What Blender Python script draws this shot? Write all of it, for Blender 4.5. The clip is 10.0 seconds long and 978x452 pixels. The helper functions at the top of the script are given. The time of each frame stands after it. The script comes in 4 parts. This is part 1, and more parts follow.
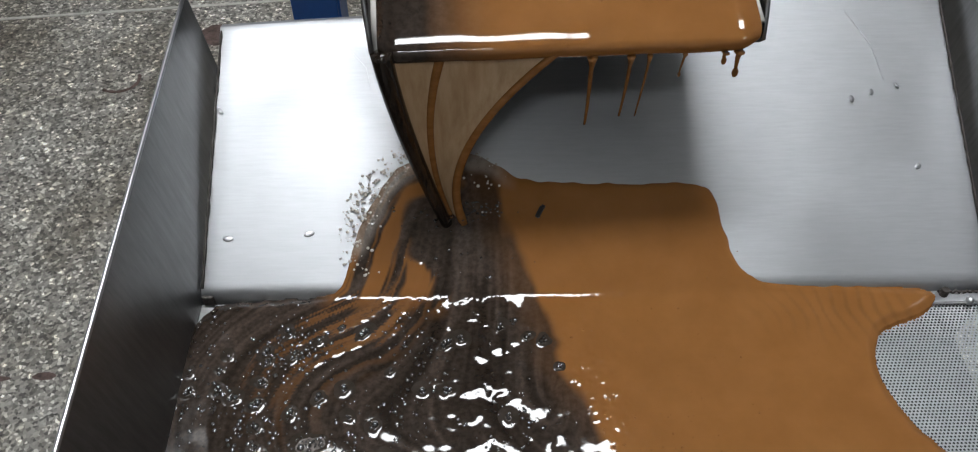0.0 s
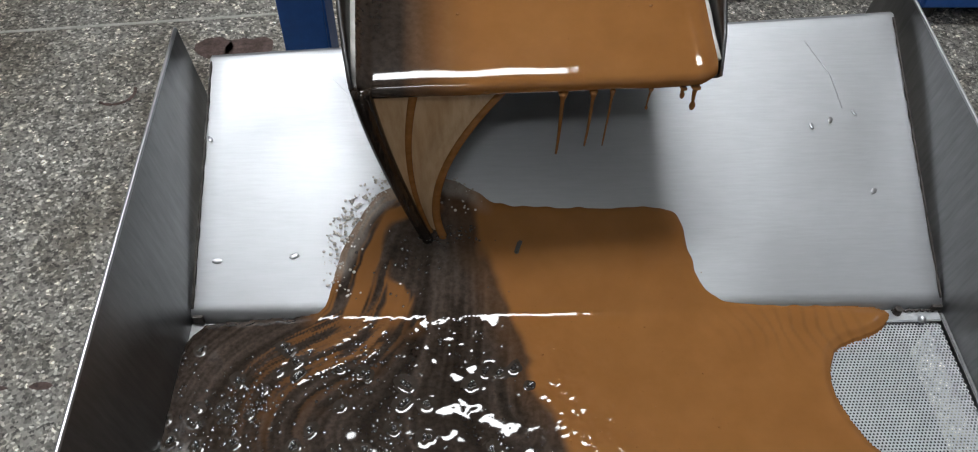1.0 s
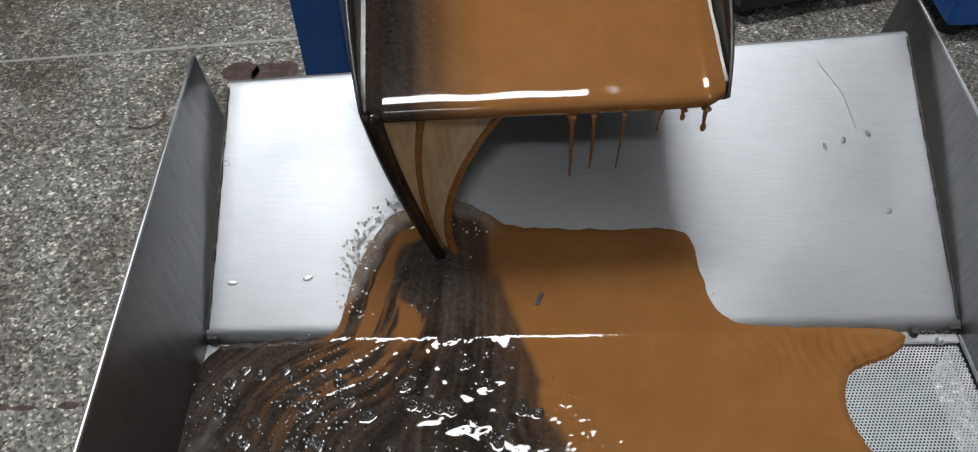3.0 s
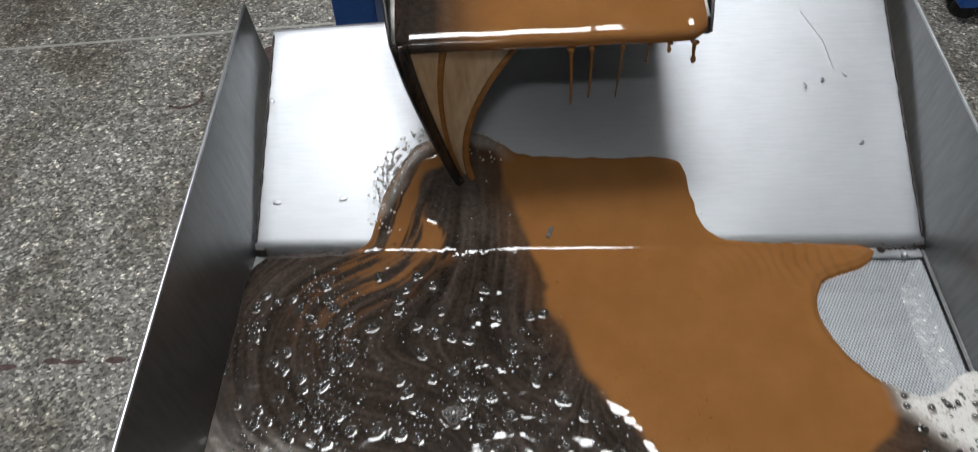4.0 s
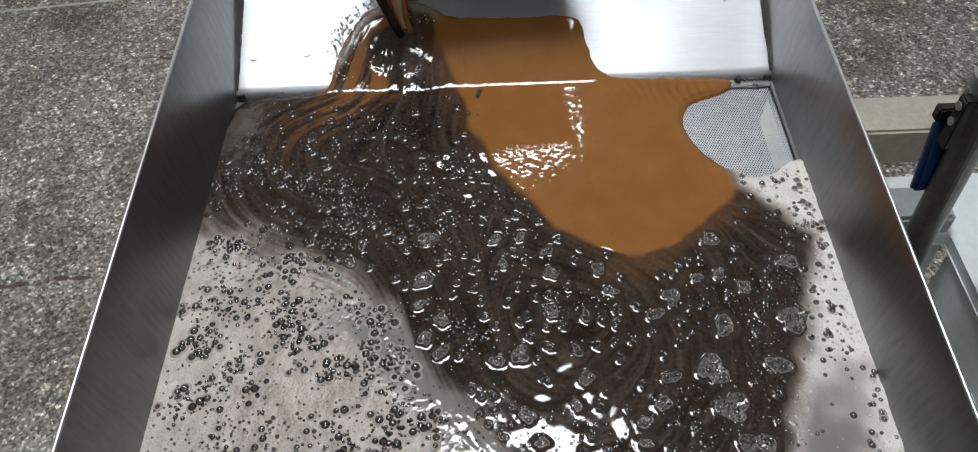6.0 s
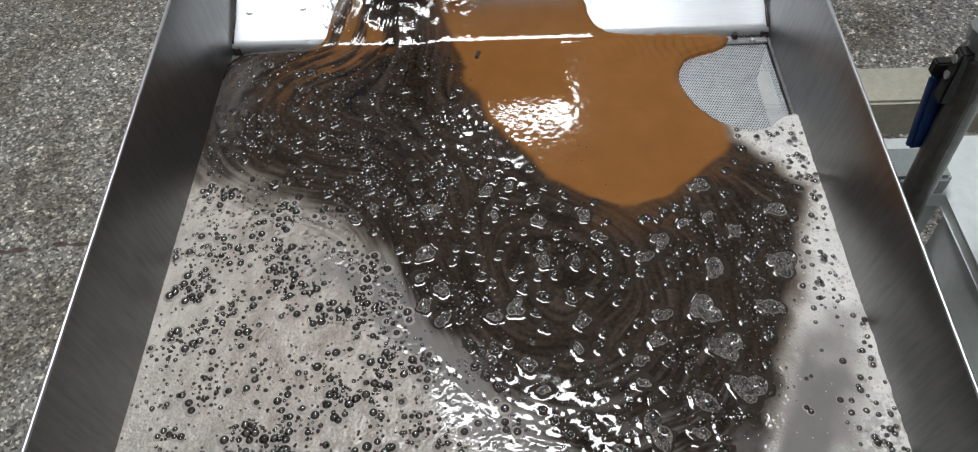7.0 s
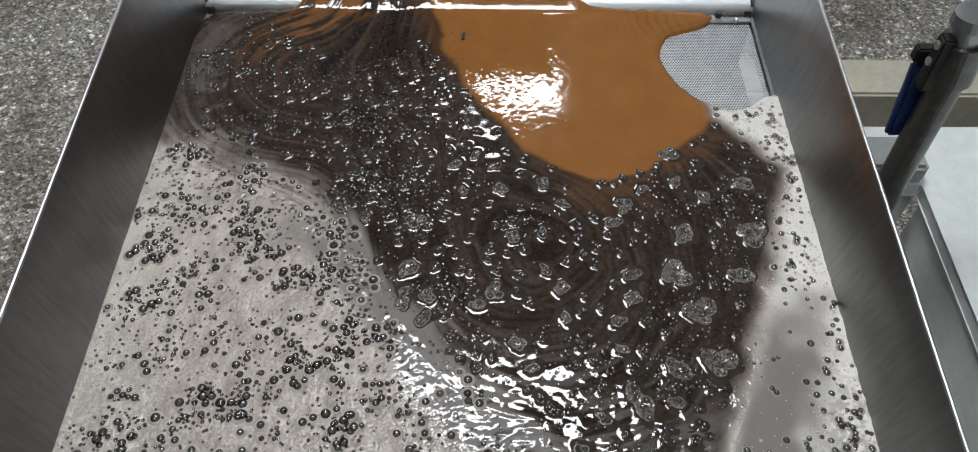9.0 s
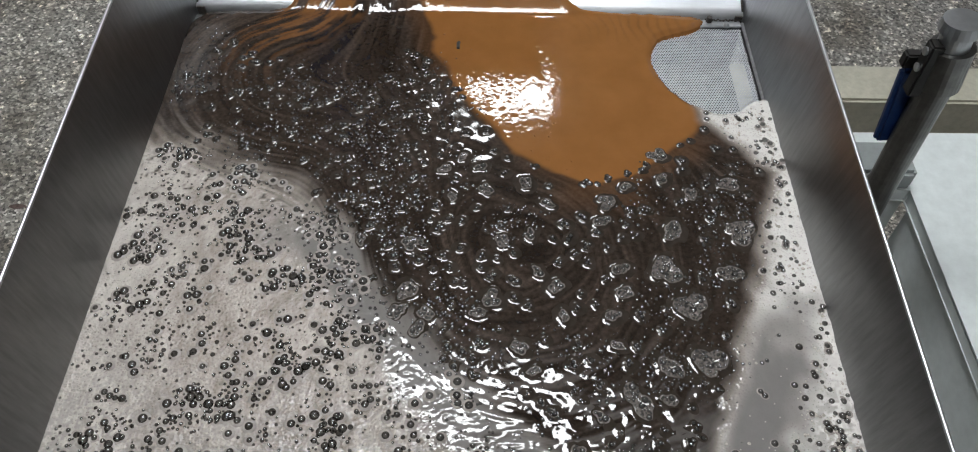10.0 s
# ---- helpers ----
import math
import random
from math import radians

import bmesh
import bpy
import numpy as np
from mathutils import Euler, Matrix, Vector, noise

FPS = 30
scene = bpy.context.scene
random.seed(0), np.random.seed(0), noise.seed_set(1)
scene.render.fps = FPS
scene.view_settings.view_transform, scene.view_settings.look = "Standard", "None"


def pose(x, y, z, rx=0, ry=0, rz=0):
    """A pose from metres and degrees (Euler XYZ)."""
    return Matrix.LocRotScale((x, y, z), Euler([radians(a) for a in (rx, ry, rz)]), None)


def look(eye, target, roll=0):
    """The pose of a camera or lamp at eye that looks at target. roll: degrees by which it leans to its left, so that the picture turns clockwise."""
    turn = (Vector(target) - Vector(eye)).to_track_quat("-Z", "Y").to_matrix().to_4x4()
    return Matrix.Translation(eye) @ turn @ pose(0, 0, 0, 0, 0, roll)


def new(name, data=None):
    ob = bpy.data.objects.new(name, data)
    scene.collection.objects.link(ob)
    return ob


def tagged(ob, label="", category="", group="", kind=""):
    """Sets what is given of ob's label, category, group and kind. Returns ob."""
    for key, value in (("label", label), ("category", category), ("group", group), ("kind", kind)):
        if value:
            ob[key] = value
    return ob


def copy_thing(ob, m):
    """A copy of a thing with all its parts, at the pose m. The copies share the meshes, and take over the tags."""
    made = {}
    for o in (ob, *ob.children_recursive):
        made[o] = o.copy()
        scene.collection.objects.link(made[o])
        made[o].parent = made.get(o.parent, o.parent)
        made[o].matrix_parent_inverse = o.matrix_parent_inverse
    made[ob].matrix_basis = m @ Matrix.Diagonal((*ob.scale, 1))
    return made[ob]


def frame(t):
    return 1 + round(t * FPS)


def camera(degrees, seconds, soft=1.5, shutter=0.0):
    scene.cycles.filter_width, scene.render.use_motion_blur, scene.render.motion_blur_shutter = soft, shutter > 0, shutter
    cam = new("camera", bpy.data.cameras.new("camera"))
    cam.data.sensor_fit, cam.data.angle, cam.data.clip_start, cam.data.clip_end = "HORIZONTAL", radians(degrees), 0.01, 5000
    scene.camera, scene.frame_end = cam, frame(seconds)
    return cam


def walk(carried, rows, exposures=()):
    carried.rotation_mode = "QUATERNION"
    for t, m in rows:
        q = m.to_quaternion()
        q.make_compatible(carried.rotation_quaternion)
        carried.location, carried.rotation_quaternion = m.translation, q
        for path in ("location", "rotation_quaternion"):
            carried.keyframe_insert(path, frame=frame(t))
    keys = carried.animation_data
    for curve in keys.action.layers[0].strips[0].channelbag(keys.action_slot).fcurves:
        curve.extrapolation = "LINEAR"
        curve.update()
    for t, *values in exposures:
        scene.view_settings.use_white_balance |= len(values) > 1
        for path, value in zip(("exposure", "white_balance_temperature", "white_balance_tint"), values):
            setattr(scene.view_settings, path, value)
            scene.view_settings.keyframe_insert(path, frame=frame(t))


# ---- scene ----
cam = camera(60.7, 10.0, soft=1.05, shutter=0.35)
PATH = [
    (0, (-0.106, -0.358, 0.53), (-0.044, 0.886, -1.035), 1.6),
    (0.5, (-0.097, -0.361, 0.555), (-0.03, 0.883, -1.009), 1.8),
    (1, (-0.09, -0.368, 0.566), (-0.021, 0.884, -0.992), 1.8),
    (1.5, (-0.084, -0.368, 0.575), (-0.023, 0.894, -0.975), 1.5),
    (2, (-0.088, -0.366, 0.571), (-0.034, 0.91, -0.968), 1.2),
    (2.5, (-0.084, -0.366, 0.565), (-0.046, 0.92, -0.966), 0.5),
    (4, (-0.066, -0.481, 0.595), (-0.124, 0.812, -0.93), -2.5),
    (4.5, (-0.078, -0.618, 0.606), (-0.13, 0.674, -0.92), -2.9),
    (5, (-0.051, -0.69, 0.619), (-0.096, 0.605, -0.904), -3.4),
    (5.5, (-0.017, -0.714, 0.632), (-0.058, 0.576, -0.895), -3.4),
    (7, (0.006, -0.757, 0.608), (-0.041, 0.491, -0.954), -3.2),
    (7.5, (0.01, -0.76, 0.598), (-0.033, 0.475, -0.975), -2.3),
    (8, (0.017, -0.761, 0.589), (-0.021, 0.465, -0.99), -1.4),
    (8.5, (0.017, -0.76, 0.589), (-0.007, 0.46, -0.996), -0.4),
    (9, (0.016, -0.758, 0.59), (0.011, 0.459, -0.997), 0.4),
    (9.5, (0.016, -0.7585, 0.5895), (0.022, 0.462, -0.9945), 1.0),
    (10, (0.016, -0.759, 0.589), (0.034, 0.465, -0.992), 1.6),
]
walk(cam, [(t, look(eye, target, roll)) for t, eye, target, roll in PATH])


# ---- light ----
world = bpy.data.worlds.new("room_world")
scene.world = world
world.use_nodes = True
world.node_tree.nodes["Background"].inputs[0].default_value = (0.8, 0.85, 1.0, 1)
world.node_tree.nodes["Background"].inputs[1].default_value = 0.05
LAMP = 39.5

# ---- plan ----
W = 0.305            # half the inner width of the tray
FLOOR = -0.89        # workshop floor below the tray's bottom
CEIL = 3.00
SLOPE = 0.425        # rise of the deck plate towards the back
SCREEN_Z = -0.008    # perforated sheet
DECK = -0.0005       # deck plate at its front lip
LEVEL = -0.0005      # still surface of the pool


# ---- mesh helpers ----
def part(name, bm, material, parent=None, label="", smooth=False):
    me = bpy.data.meshes.new(name)
    bmesh.ops.recalc_face_normals(bm, faces=bm.faces)
    bm.to_mesh(me)
    bm.free()
    me.materials.append(material)
    if smooth:
        for p in me.polygons:
            p.use_smooth = True
    ob = new(name, me)
    if parent:
        ob.parent = parent
    if label:
        ob["label"] = label
    return ob


def arrays(name, verts, faces, material, parent=None, label="", smooth=True):
    me = bpy.data.meshes.new(name)
    me.from_pydata([tuple(v) for v in verts], [], [tuple(f) for f in faces])
    me.materials.append(material)
    if smooth:
        me.polygons.foreach_set("use_smooth", [True] * len(me.polygons))
    me.update()
    ob = new(name, me)
    if parent:
        ob.parent = parent
    if label:
        ob["label"] = label
    return ob


def empty(name, at=(0, 0, 0), **tags):
    ob = new(name)
    ob.location = at
    ob.empty_display_size = 0.05
    return tagged(ob, **tags)


def box(bm, x0, x1, y0, y1, z0, z1, bevel=0.0, m=None):
    r = bmesh.ops.create_cube(bm, size=1)
    mm = Matrix.Translation(((x0 + x1) / 2, (y0 + y1) / 2, (z0 + z1) / 2)) @ Matrix.Diagonal((x1 - x0, y1 - y0, z1 - z0, 1))
    bmesh.ops.transform(bm, matrix=(m @ mm) if m else mm, verts=r["verts"])
    if bevel:
        edges = list({e for v in r["verts"] for e in v.link_edges})
        bmesh.ops.bevel(bm, geom=edges, offset=bevel, segments=2, affect="EDGES")
    return bm


def boxed(*a, **k):
    return box(bmesh.new(), *a, **k)


def prism(points, axis, a, b, bevel=0.0):
    """A flat outline of (u, v) points drawn out along one axis from a to b."""
    bm = bmesh.new()
    put = {"x": lambda u, v, w: (w, u, v), "y": lambda u, v, w: (u, w, v), "z": lambda u, v, w: (u, v, w)}[axis]
    lo = [bm.verts.new(put(u, v, a)) for u, v in points]
    hi = [bm.verts.new(put(u, v, b)) for u, v in points]
    n = len(points)
    bm.faces.new(lo)
    bm.faces.new(hi[::-1])
    for i in range(n):
        bm.faces.new((lo[i], lo[(i + 1) % n], hi[(i + 1) % n], hi[i]))
    if bevel:
        bmesh.ops.bevel(bm, geom=bm.edges[:], offset=bevel, segments=2, affect="EDGES")
    return bm


def rod(bm, a, b, ra, rb=None, seg=14, rings=1):
    a, b = Vector(a), Vector(b)
    rb = ra if rb is None else rb
    q = (b - a).to_track_quat("Z", "Y").to_matrix().to_4x4()
    r = bmesh.ops.create_cone(bm, cap_ends=True, segments=seg, radius1=ra, radius2=rb, depth=(b - a).length)
    bmesh.ops.transform(bm, matrix=Matrix.Translation((a + b) / 2) @ q, verts=r["verts"])
    return bm


def tube(path, radii, seg=12):
    """Vertices and faces of a round rope along a path."""
    verts, faces = [], []
    pts = [Vector(p) for p in path]
    for i, p in enumerate(pts):
        d = (pts[min(i + 1, len(pts) - 1)] - pts[max(i - 1, 0)]).normalized()
        u = d.cross(Vector((0, 1, 0.01))).normalized()
        v = d.cross(u)
        for k in range(seg):
            c = 2 * math.pi * k / seg
            verts.append(p + radii[i] * (math.cos(c) * u + math.sin(c) * v))
    for i in range(len(pts) - 1):
        for k in range(seg):
            k2 = (k + 1) % seg
            faces.append((i * seg + k, i * seg + k2, (i + 1) * seg + k2, (i + 1) * seg + k))
    faces.append(tuple(range(seg))[::-1])
    faces.append(tuple((len(pts) - 1) * seg + k for k in range(seg)))
    return verts, faces


def dome_arrays(items, seg=10, rings=4):
    """Domes (x, y, z, r, flatness) joined in one mesh."""
    verts, faces = [], []
    for x, y, z, r, h in items:
        b = len(verts)
        for j in range(rings):
            a = math.pi / 2 * j / rings
            for k in range(seg):
                c = 2 * math.pi * k / seg
                verts.append((x + r * math.cos(a) * math.cos(c), y + r * math.cos(a) * math.sin(c), z + r * h * math.sin(a)))
        verts.append((x, y, z + r * h))
        for j in range(rings - 1):
            for k in range(seg):
                k2 = (k + 1) % seg
                faces.append((b + j * seg + k, b + j * seg + k2, b + (j + 1) * seg + k2, b + (j + 1) * seg + k))
        for k in range(seg):
            faces.append((b + (rings - 1) * seg + k, b + (rings - 1) * seg + (k + 1) % seg, b + rings * seg))
    return verts, faces


# ---- materials ----
def shader(name):
    m = bpy.data.materials.new(name)
    m.use_nodes = True
    nt = m.node_tree
    return m, nt, nt.nodes, nt.links, nt.nodes["Principled BSDF"]


def noise_node(nt, scale, detail=4.0, rough=0.6, stretch=None):
    nodes, links = nt.nodes, nt.links
    tc = nodes.new("ShaderNodeTexCoord")
    n = nodes.new("ShaderNodeTexNoise")
    n.inputs["Scale"].default_value, n.inputs["Detail"].default_value, n.inputs["Roughness"].default_value = scale, detail, rough
    if stretch:
        mp = nodes.new("ShaderNodeMapping")
        mp.inputs["Scale"].default_value = stretch
        links.new(tc.outputs["Object"], mp.inputs["Vector"])
        links.new(mp.outputs["Vector"], n.inputs["Vector"])
    else:
        links.new(tc.outputs["Object"], n.inputs["Vector"])
    return n


def ramp(nt, source, stops):
    r = nt.nodes.new("ShaderNodeValToRGB")
    while len(r.color_ramp.elements) < len(stops):
        r.color_ramp.elements.new(0.5)
    for e, (p, c) in zip(r.color_ramp.elements, stops):
        e.position = p
        e.color = (*c, 1) if len(c) == 3 else c
    nt.links.new(source, r.inputs["Fac"])
    return r


def blend(nt, fac, a, b, mode="MIX"):
    x = nt.nodes.new("ShaderNodeMix")
    x.data_type, x.blend_type = "RGBA", mode
    for socket, value in ((x.inputs["Factor"], fac), (x.inputs["A"], a), (x.inputs["B"], b)):
        if isinstance(value, (int, float)):
            socket.default_value = value
        elif isinstance(value, tuple):
            socket.default_value = (*value, 1)
        else:
            nt.links.new(value, socket)
    return x.outputs["Result"]


def bump(nt, source, strength, distance):
    b = nt.nodes.new("ShaderNodeBump")
    b.inputs["Strength"].default_value, b.inputs["Distance"].default_value = strength, distance
    nt.links.new(source, b.inputs["Height"])
    nt.links.new(b.outputs["Normal"], nt.nodes["Principled BSDF"].inputs["Normal"])
    return b


def worn(name, colour, rough, metal=0.0, grain=60.0, wear=6.0, amount=0.25, relief=0.0004, stretch=None):
    m, nt, nodes, links, p = shader(name)
    fine = noise_node(nt, grain, 5, 0.65, stretch)
    big = noise_node(nt, wear, 4, 0.6)
    lo, hi = tuple(c * (1 - amount) for c in colour), tuple(min(1, c * (1 + amount)) for c in colour)
    a = ramp(nt, fine.outputs["Fac"], [(0.3, lo), (0.7, hi)])
    b = ramp(nt, big.outputs["Fac"], [(0.3, (1 - amount,) * 3), (0.65, (1, 1, 1))])
    links.new(blend(nt, 1.0, a.outputs["Color"], b.outputs["Color"], "MULTIPLY"), p.inputs["Base Color"])
    r = ramp(nt, big.outputs["Fac"], [(0.25, (rough * 1.25,) * 3), (0.75, (rough * 0.8,) * 3)])
    links.new(r.outputs["Color"], p.inputs["Roughness"])
    p.inputs["Metallic"].default_value = metal
    bump(nt, fine.outputs["Fac"], 0.5, relief)
    return m


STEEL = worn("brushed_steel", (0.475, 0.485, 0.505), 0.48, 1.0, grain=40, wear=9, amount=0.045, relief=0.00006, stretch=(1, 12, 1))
STEEL_DARK = worn("dark_steel", (0.26, 0.26, 0.265), 0.38, 1.0, grain=30, wear=7, amount=0.14, relief=0.0001, stretch=(1, 8, 1))
EDGE = worn("bright_cut_edge", (0.55, 0.56, 0.58), 0.34, 1.0, grain=80, wear=20, amount=0.08, relief=0.0001)
SCREEN = worn("perforated_steel", (0.42, 0.435, 0.45), 0.42, 1.0, grain=80, wear=20, amount=0.08, relief=0.0001)
CHUTE = worn("chute_steel", (0.10, 0.096, 0.092), 0.42, 1.0, grain=60, wear=10, amount=0.2, relief=0.0001)
WELD = worn("dark_weld", (0.06, 0.05, 0.045), 0.6, 0.3, grain=300, wear=40, amount=0.5, relief=0.0012)
BLUE = worn("blue_paint", (0.012, 0.085, 0.33), 0.42, 0.0, grain=90, wear=8, amount=0.12, relief=0.0002)
NAVY = worn("dark_blue_plastic", (0.008, 0.035, 0.14), 0.45, 0.0, grain=120, wear=20, amount=0.2, relief=0.0002)
WHITE = worn("white_enamel", (0.62, 0.66, 0.66), 0.35, 0.0, grain=60, wear=6, amount=0.08, relief=0.0002)
GREY = worn("grey_enamel", (0.26, 0.28, 0.28), 0.4, 0.0, grain=60, wear=8, amount=0.12, relief=0.0002)
BEIGE = worn("beige_paint", (0.46, 0.44, 0.36), 0.5, 0.0, grain=70, wear=7, amount=0.12, relief=0.0002)
BLACK = worn("blackened_iron", (0.02, 0.018, 0.017), 0.5, 0.2, grain=90, wear=12, amount=0.4, relief=0.0003)
TUBE = worn("grey_tube_steel", (0.16, 0.155, 0.15), 0.32, 0.9, grain=80, wear=9, amount=0.2, relief=0.0001)
WALL = worn("room_paint", (0.50, 0.50, 0.49), 0.8, 0.0, grain=30, wear=2, amount=0.08, relief=0.0005)
CEILING = worn("ceiling_paint", (0.62, 0.62, 0.61), 0.9, 0.0, grain=30, wear=2, amount=0.06, relief=0.0005)
HOLLOW_SHADE = worn("hollow_shade", (0.012, 0.012, 0.013), 0.7, 0.0)


def terrazzo():
    m, nt, nodes, links, p = shader("terrazzo")
    tc = nodes.new("ShaderNodeTexCoord")
    cells = []
    for scale in (170.0, 75.0):
        v = nodes.new("ShaderNodeTexVoronoi")
        v.inputs["Scale"].default_value = scale
        links.new(tc.outputs["Object"], v.inputs["Vector"])
        sep = nodes.new("ShaderNodeSeparateColor")
        links.new(v.outputs["Color"], sep.inputs["Color"])
        cells.append((v, sep))
    base = ramp(nt, cells[0][1].outputs["Red"], [(0.0, (0.055, 0.052, 0.049)), (0.33, (0.17, 0.162, 0.15)), (0.68, (0.28, 0.268, 0.248)), (0.87, (0.33, 0.316, 0.29)), (0.91, (0.60, 0.585, 0.55))])
    big = ramp(nt, cells[1][1].outputs["Green"], [(0.0, (0.35, 0.34, 0.33)), (0.16, (0.9, 0.9, 0.9)), (0.85, (1, 1, 1)), (0.9, (1.9, 1.9, 1.85))])
    col = blend(nt, 0.8, base.outputs["Color"], big.outputs["Color"], "MULTIPLY")
    stain = noise_node(nt, 4.2, 8, 0.7)
    s = ramp(nt, stain.outputs["Fac"], [(0.33, (0.40, 0.35, 0.30)), (0.44, (0.78, 0.74, 0.68)), (0.54, (1.10, 1.08, 1.05)), (0.7, (1.34, 1.34, 1.34))])
    col = blend(nt, 1.0, col, s.outputs["Color"], "MULTIPLY")
    links.new(col, p.inputs["Base Color"])
    p.inputs["Roughness"].default_value = 0.5
    bump(nt, cells[0][0].outputs["Distance"], 0.2, 0.0006)
    return m


TERRAZZO = terrazzo()
STRIP = worn("pale_joint", (0.55, 0.54, 0.50), 0.6, 0.0, grain=60, wear=14, amount=0.25)
RUST = worn("rusty_stain", (0.13, 0.085, 0.075), 0.7, 0.0, grain=90, wear=22, amount=0.5)


def glow(name, colour, power):
    m, nt, nodes, links, p = shader(name)
    p.inputs["Base Color"].default_value = (0.8, 0.8, 0.8, 1)
    p.inputs["Emission Color"].default_value = (*colour, 1)
    p.inputs["Emission Strength"].default_value = power
    return m


TUBELIGHT = glow("lamp_diffuser", (0.95, 0.98, 1.0), LAMP)


def slurry():
    """Liquid: brown paste, dark liquor and grey foam film by what lies where."""
    m, nt, nodes, links, p = shader("slurry")
    at = {}
    for name in ("brown", "foam", "streak", "film", "sheen_pale"):
        a = nodes.new("ShaderNodeAttribute")
        a.attribute_name = name
        at[name] = a.outputs["Fac"]
    tone = noise_node(nt, 26, 5, 0.6)
    dark = ramp(nt, at["streak"], [(0.28, (0.017, 0.0120, 0.0092)), (0.50, (0.032, 0.0230, 0.0180)), (0.66, (0.052, 0.038, 0.030)), (0.82, (0.072, 0.055, 0.045))])
    tan = ramp(nt, tone.outputs["Fac"], [(0.3, (0.205, 0.086, 0.024)), (0.7, (0.240, 0.104, 0.031))])
    grain = noise_node(nt, 260, 3, 0.6)
    gr = ramp(nt, grain.outputs["Fac"], [(0.35, (0.72, 0.72, 0.72)), (0.65, (1.2, 1.2, 1.2))])
    liquor = blend(nt, 1.0, dark.outputs["Color"], gr.outputs["Color"], "MULTIPLY")
    col = blend(nt, at["brown"], liquor, tan.outputs["Color"])
    speck = nodes.new("ShaderNodeTexVoronoi")
    speck.inputs["Scale"].default_value = 420
    tc = nodes.new("ShaderNodeTexCoord")
    links.new(tc.outputs["Object"], speck.inputs["Vector"])
    pores = ramp(nt, speck.outputs["Distance"], [(0.08, (0.26, 0.226, 0.200)), (0.26, (0.37, 0.327, 0.292))])
    smear = noise_node(nt, 34, 5, 0.65, (1.6, 0.8, 1))
    sm = ramp(nt, smear.outputs["Fac"], [(0.35, (0.62, 0.60, 0.58)), (0.62, (1, 1, 1))])
    grey = blend(nt, 1.0, pores.outputs["Color"], sm.outputs["Color"], "MULTIPLY")
    # whiter foam colour that carries the bright sheen of the right foam
    white = ramp(nt, speck.outputs["Distance"], [(0.08, (0.36, 0.34, 0.32)), (0.28, (0.60, 0.58, 0.55))])
    grey = blend(nt, at["sheen_pale"], grey, white.outputs["Color"])
    col = blend(nt, at["foam"], col, grey)
    col = blend(nt, at["film"], col, (0.17, 0.162, 0.158))
    links.new(col, p.inputs["Base Color"])
    rr = nodes.new("ShaderNodeMapRange")
    rr.inputs["To Min"].default_value, rr.inputs["To Max"].default_value = 0.06, 0.17
    dull = nodes.new("ShaderNodeMath")
    dull.operation, dull.use_clamp = "SUBTRACT", True
    links.new(at["foam"], dull.inputs[0])
    links.new(at["film"], dull.inputs[1])
    links.new(dull.outputs["Value"], rr.inputs["Value"])
    links.new(rr.outputs["Result"], p.inputs["Roughness"])
    p.inputs["IOR"].default_value = 1.42
    mul = nodes.new("ShaderNodeMath")
    mul.operation = "MULTIPLY"
    links.new(speck.outputs["Distance"], mul.inputs[0])
    links.new(dull.outputs["Value"], mul.inputs[1])
    bump(nt, mul.outputs["Value"], 0.5, 0.0010)
    return m


SLURRY = slurry()


def liquid(name, lo, hi, rough=0.08, scale=30, stretch=None):
    m, nt, nodes, links, p = shader(name)
    n = noise_node(nt, scale, 4, 0.6, stretch)
    r = ramp(nt, n.outputs["Fac"], [(0.32, lo), (0.68, hi)])
    links.new(r.outputs["Color"], p.inputs["Base Color"])
    p.inputs["Roughness"].default_value = rough
    p.inputs["IOR"].default_value = 1.42
    return m


BROWN = liquid("brown_paste", (0.18, 0.074, 0.021), (0.25, 0.11, 0.034), 0.1, 30, (1, 6, 6))
TAN = liquid("pale_brown_sheet", (0.33, 0.21, 0.115), (0.44, 0.30, 0.18), 0.12, 25, (6, 6, 1))
DARK = liquid("dark_liquor", (0.008, 0.006, 0.005), (0.028, 0.019, 0.013), 0.07, 30, (6, 6, 1))


def clear_skin(name, colour, cover, ior):
    """Thin wet skin: clear in the middle, mirror-like towards its edge."""
    m, nt, nodes, links, p = shader(name)
    p.inputs["Base Color"].default_value = (*colour, 1)
    p.inputs["Roughness"].default_value = 0.12
    clear = nodes.new("ShaderNodeBsdfTransparent")
    body = nodes.new("ShaderNodeMixShader")
    body.inputs["Fac"].default_value = cover
    links.new(clear.outputs["BSDF"], body.inputs[1])
    links.new(p.outputs["BSDF"], body.inputs[2])
    gloss = nodes.new("ShaderNodeBsdfGlossy")
    gloss.inputs["Roughness"].default_value = 0.02
    edge = nodes.new("ShaderNodeFresnel")
    edge.inputs["IOR"].default_value = ior
    mix = nodes.new("ShaderNodeMixShader")
    links.new(edge.outputs["Fac"], mix.inputs["Fac"])
    links.new(body.outputs["Shader"], mix.inputs[1])
    links.new(gloss.outputs["BSDF"], mix.inputs[2])
    links.new(mix.outputs["Shader"], nodes["Material Output"].inputs["Surface"])
    return m


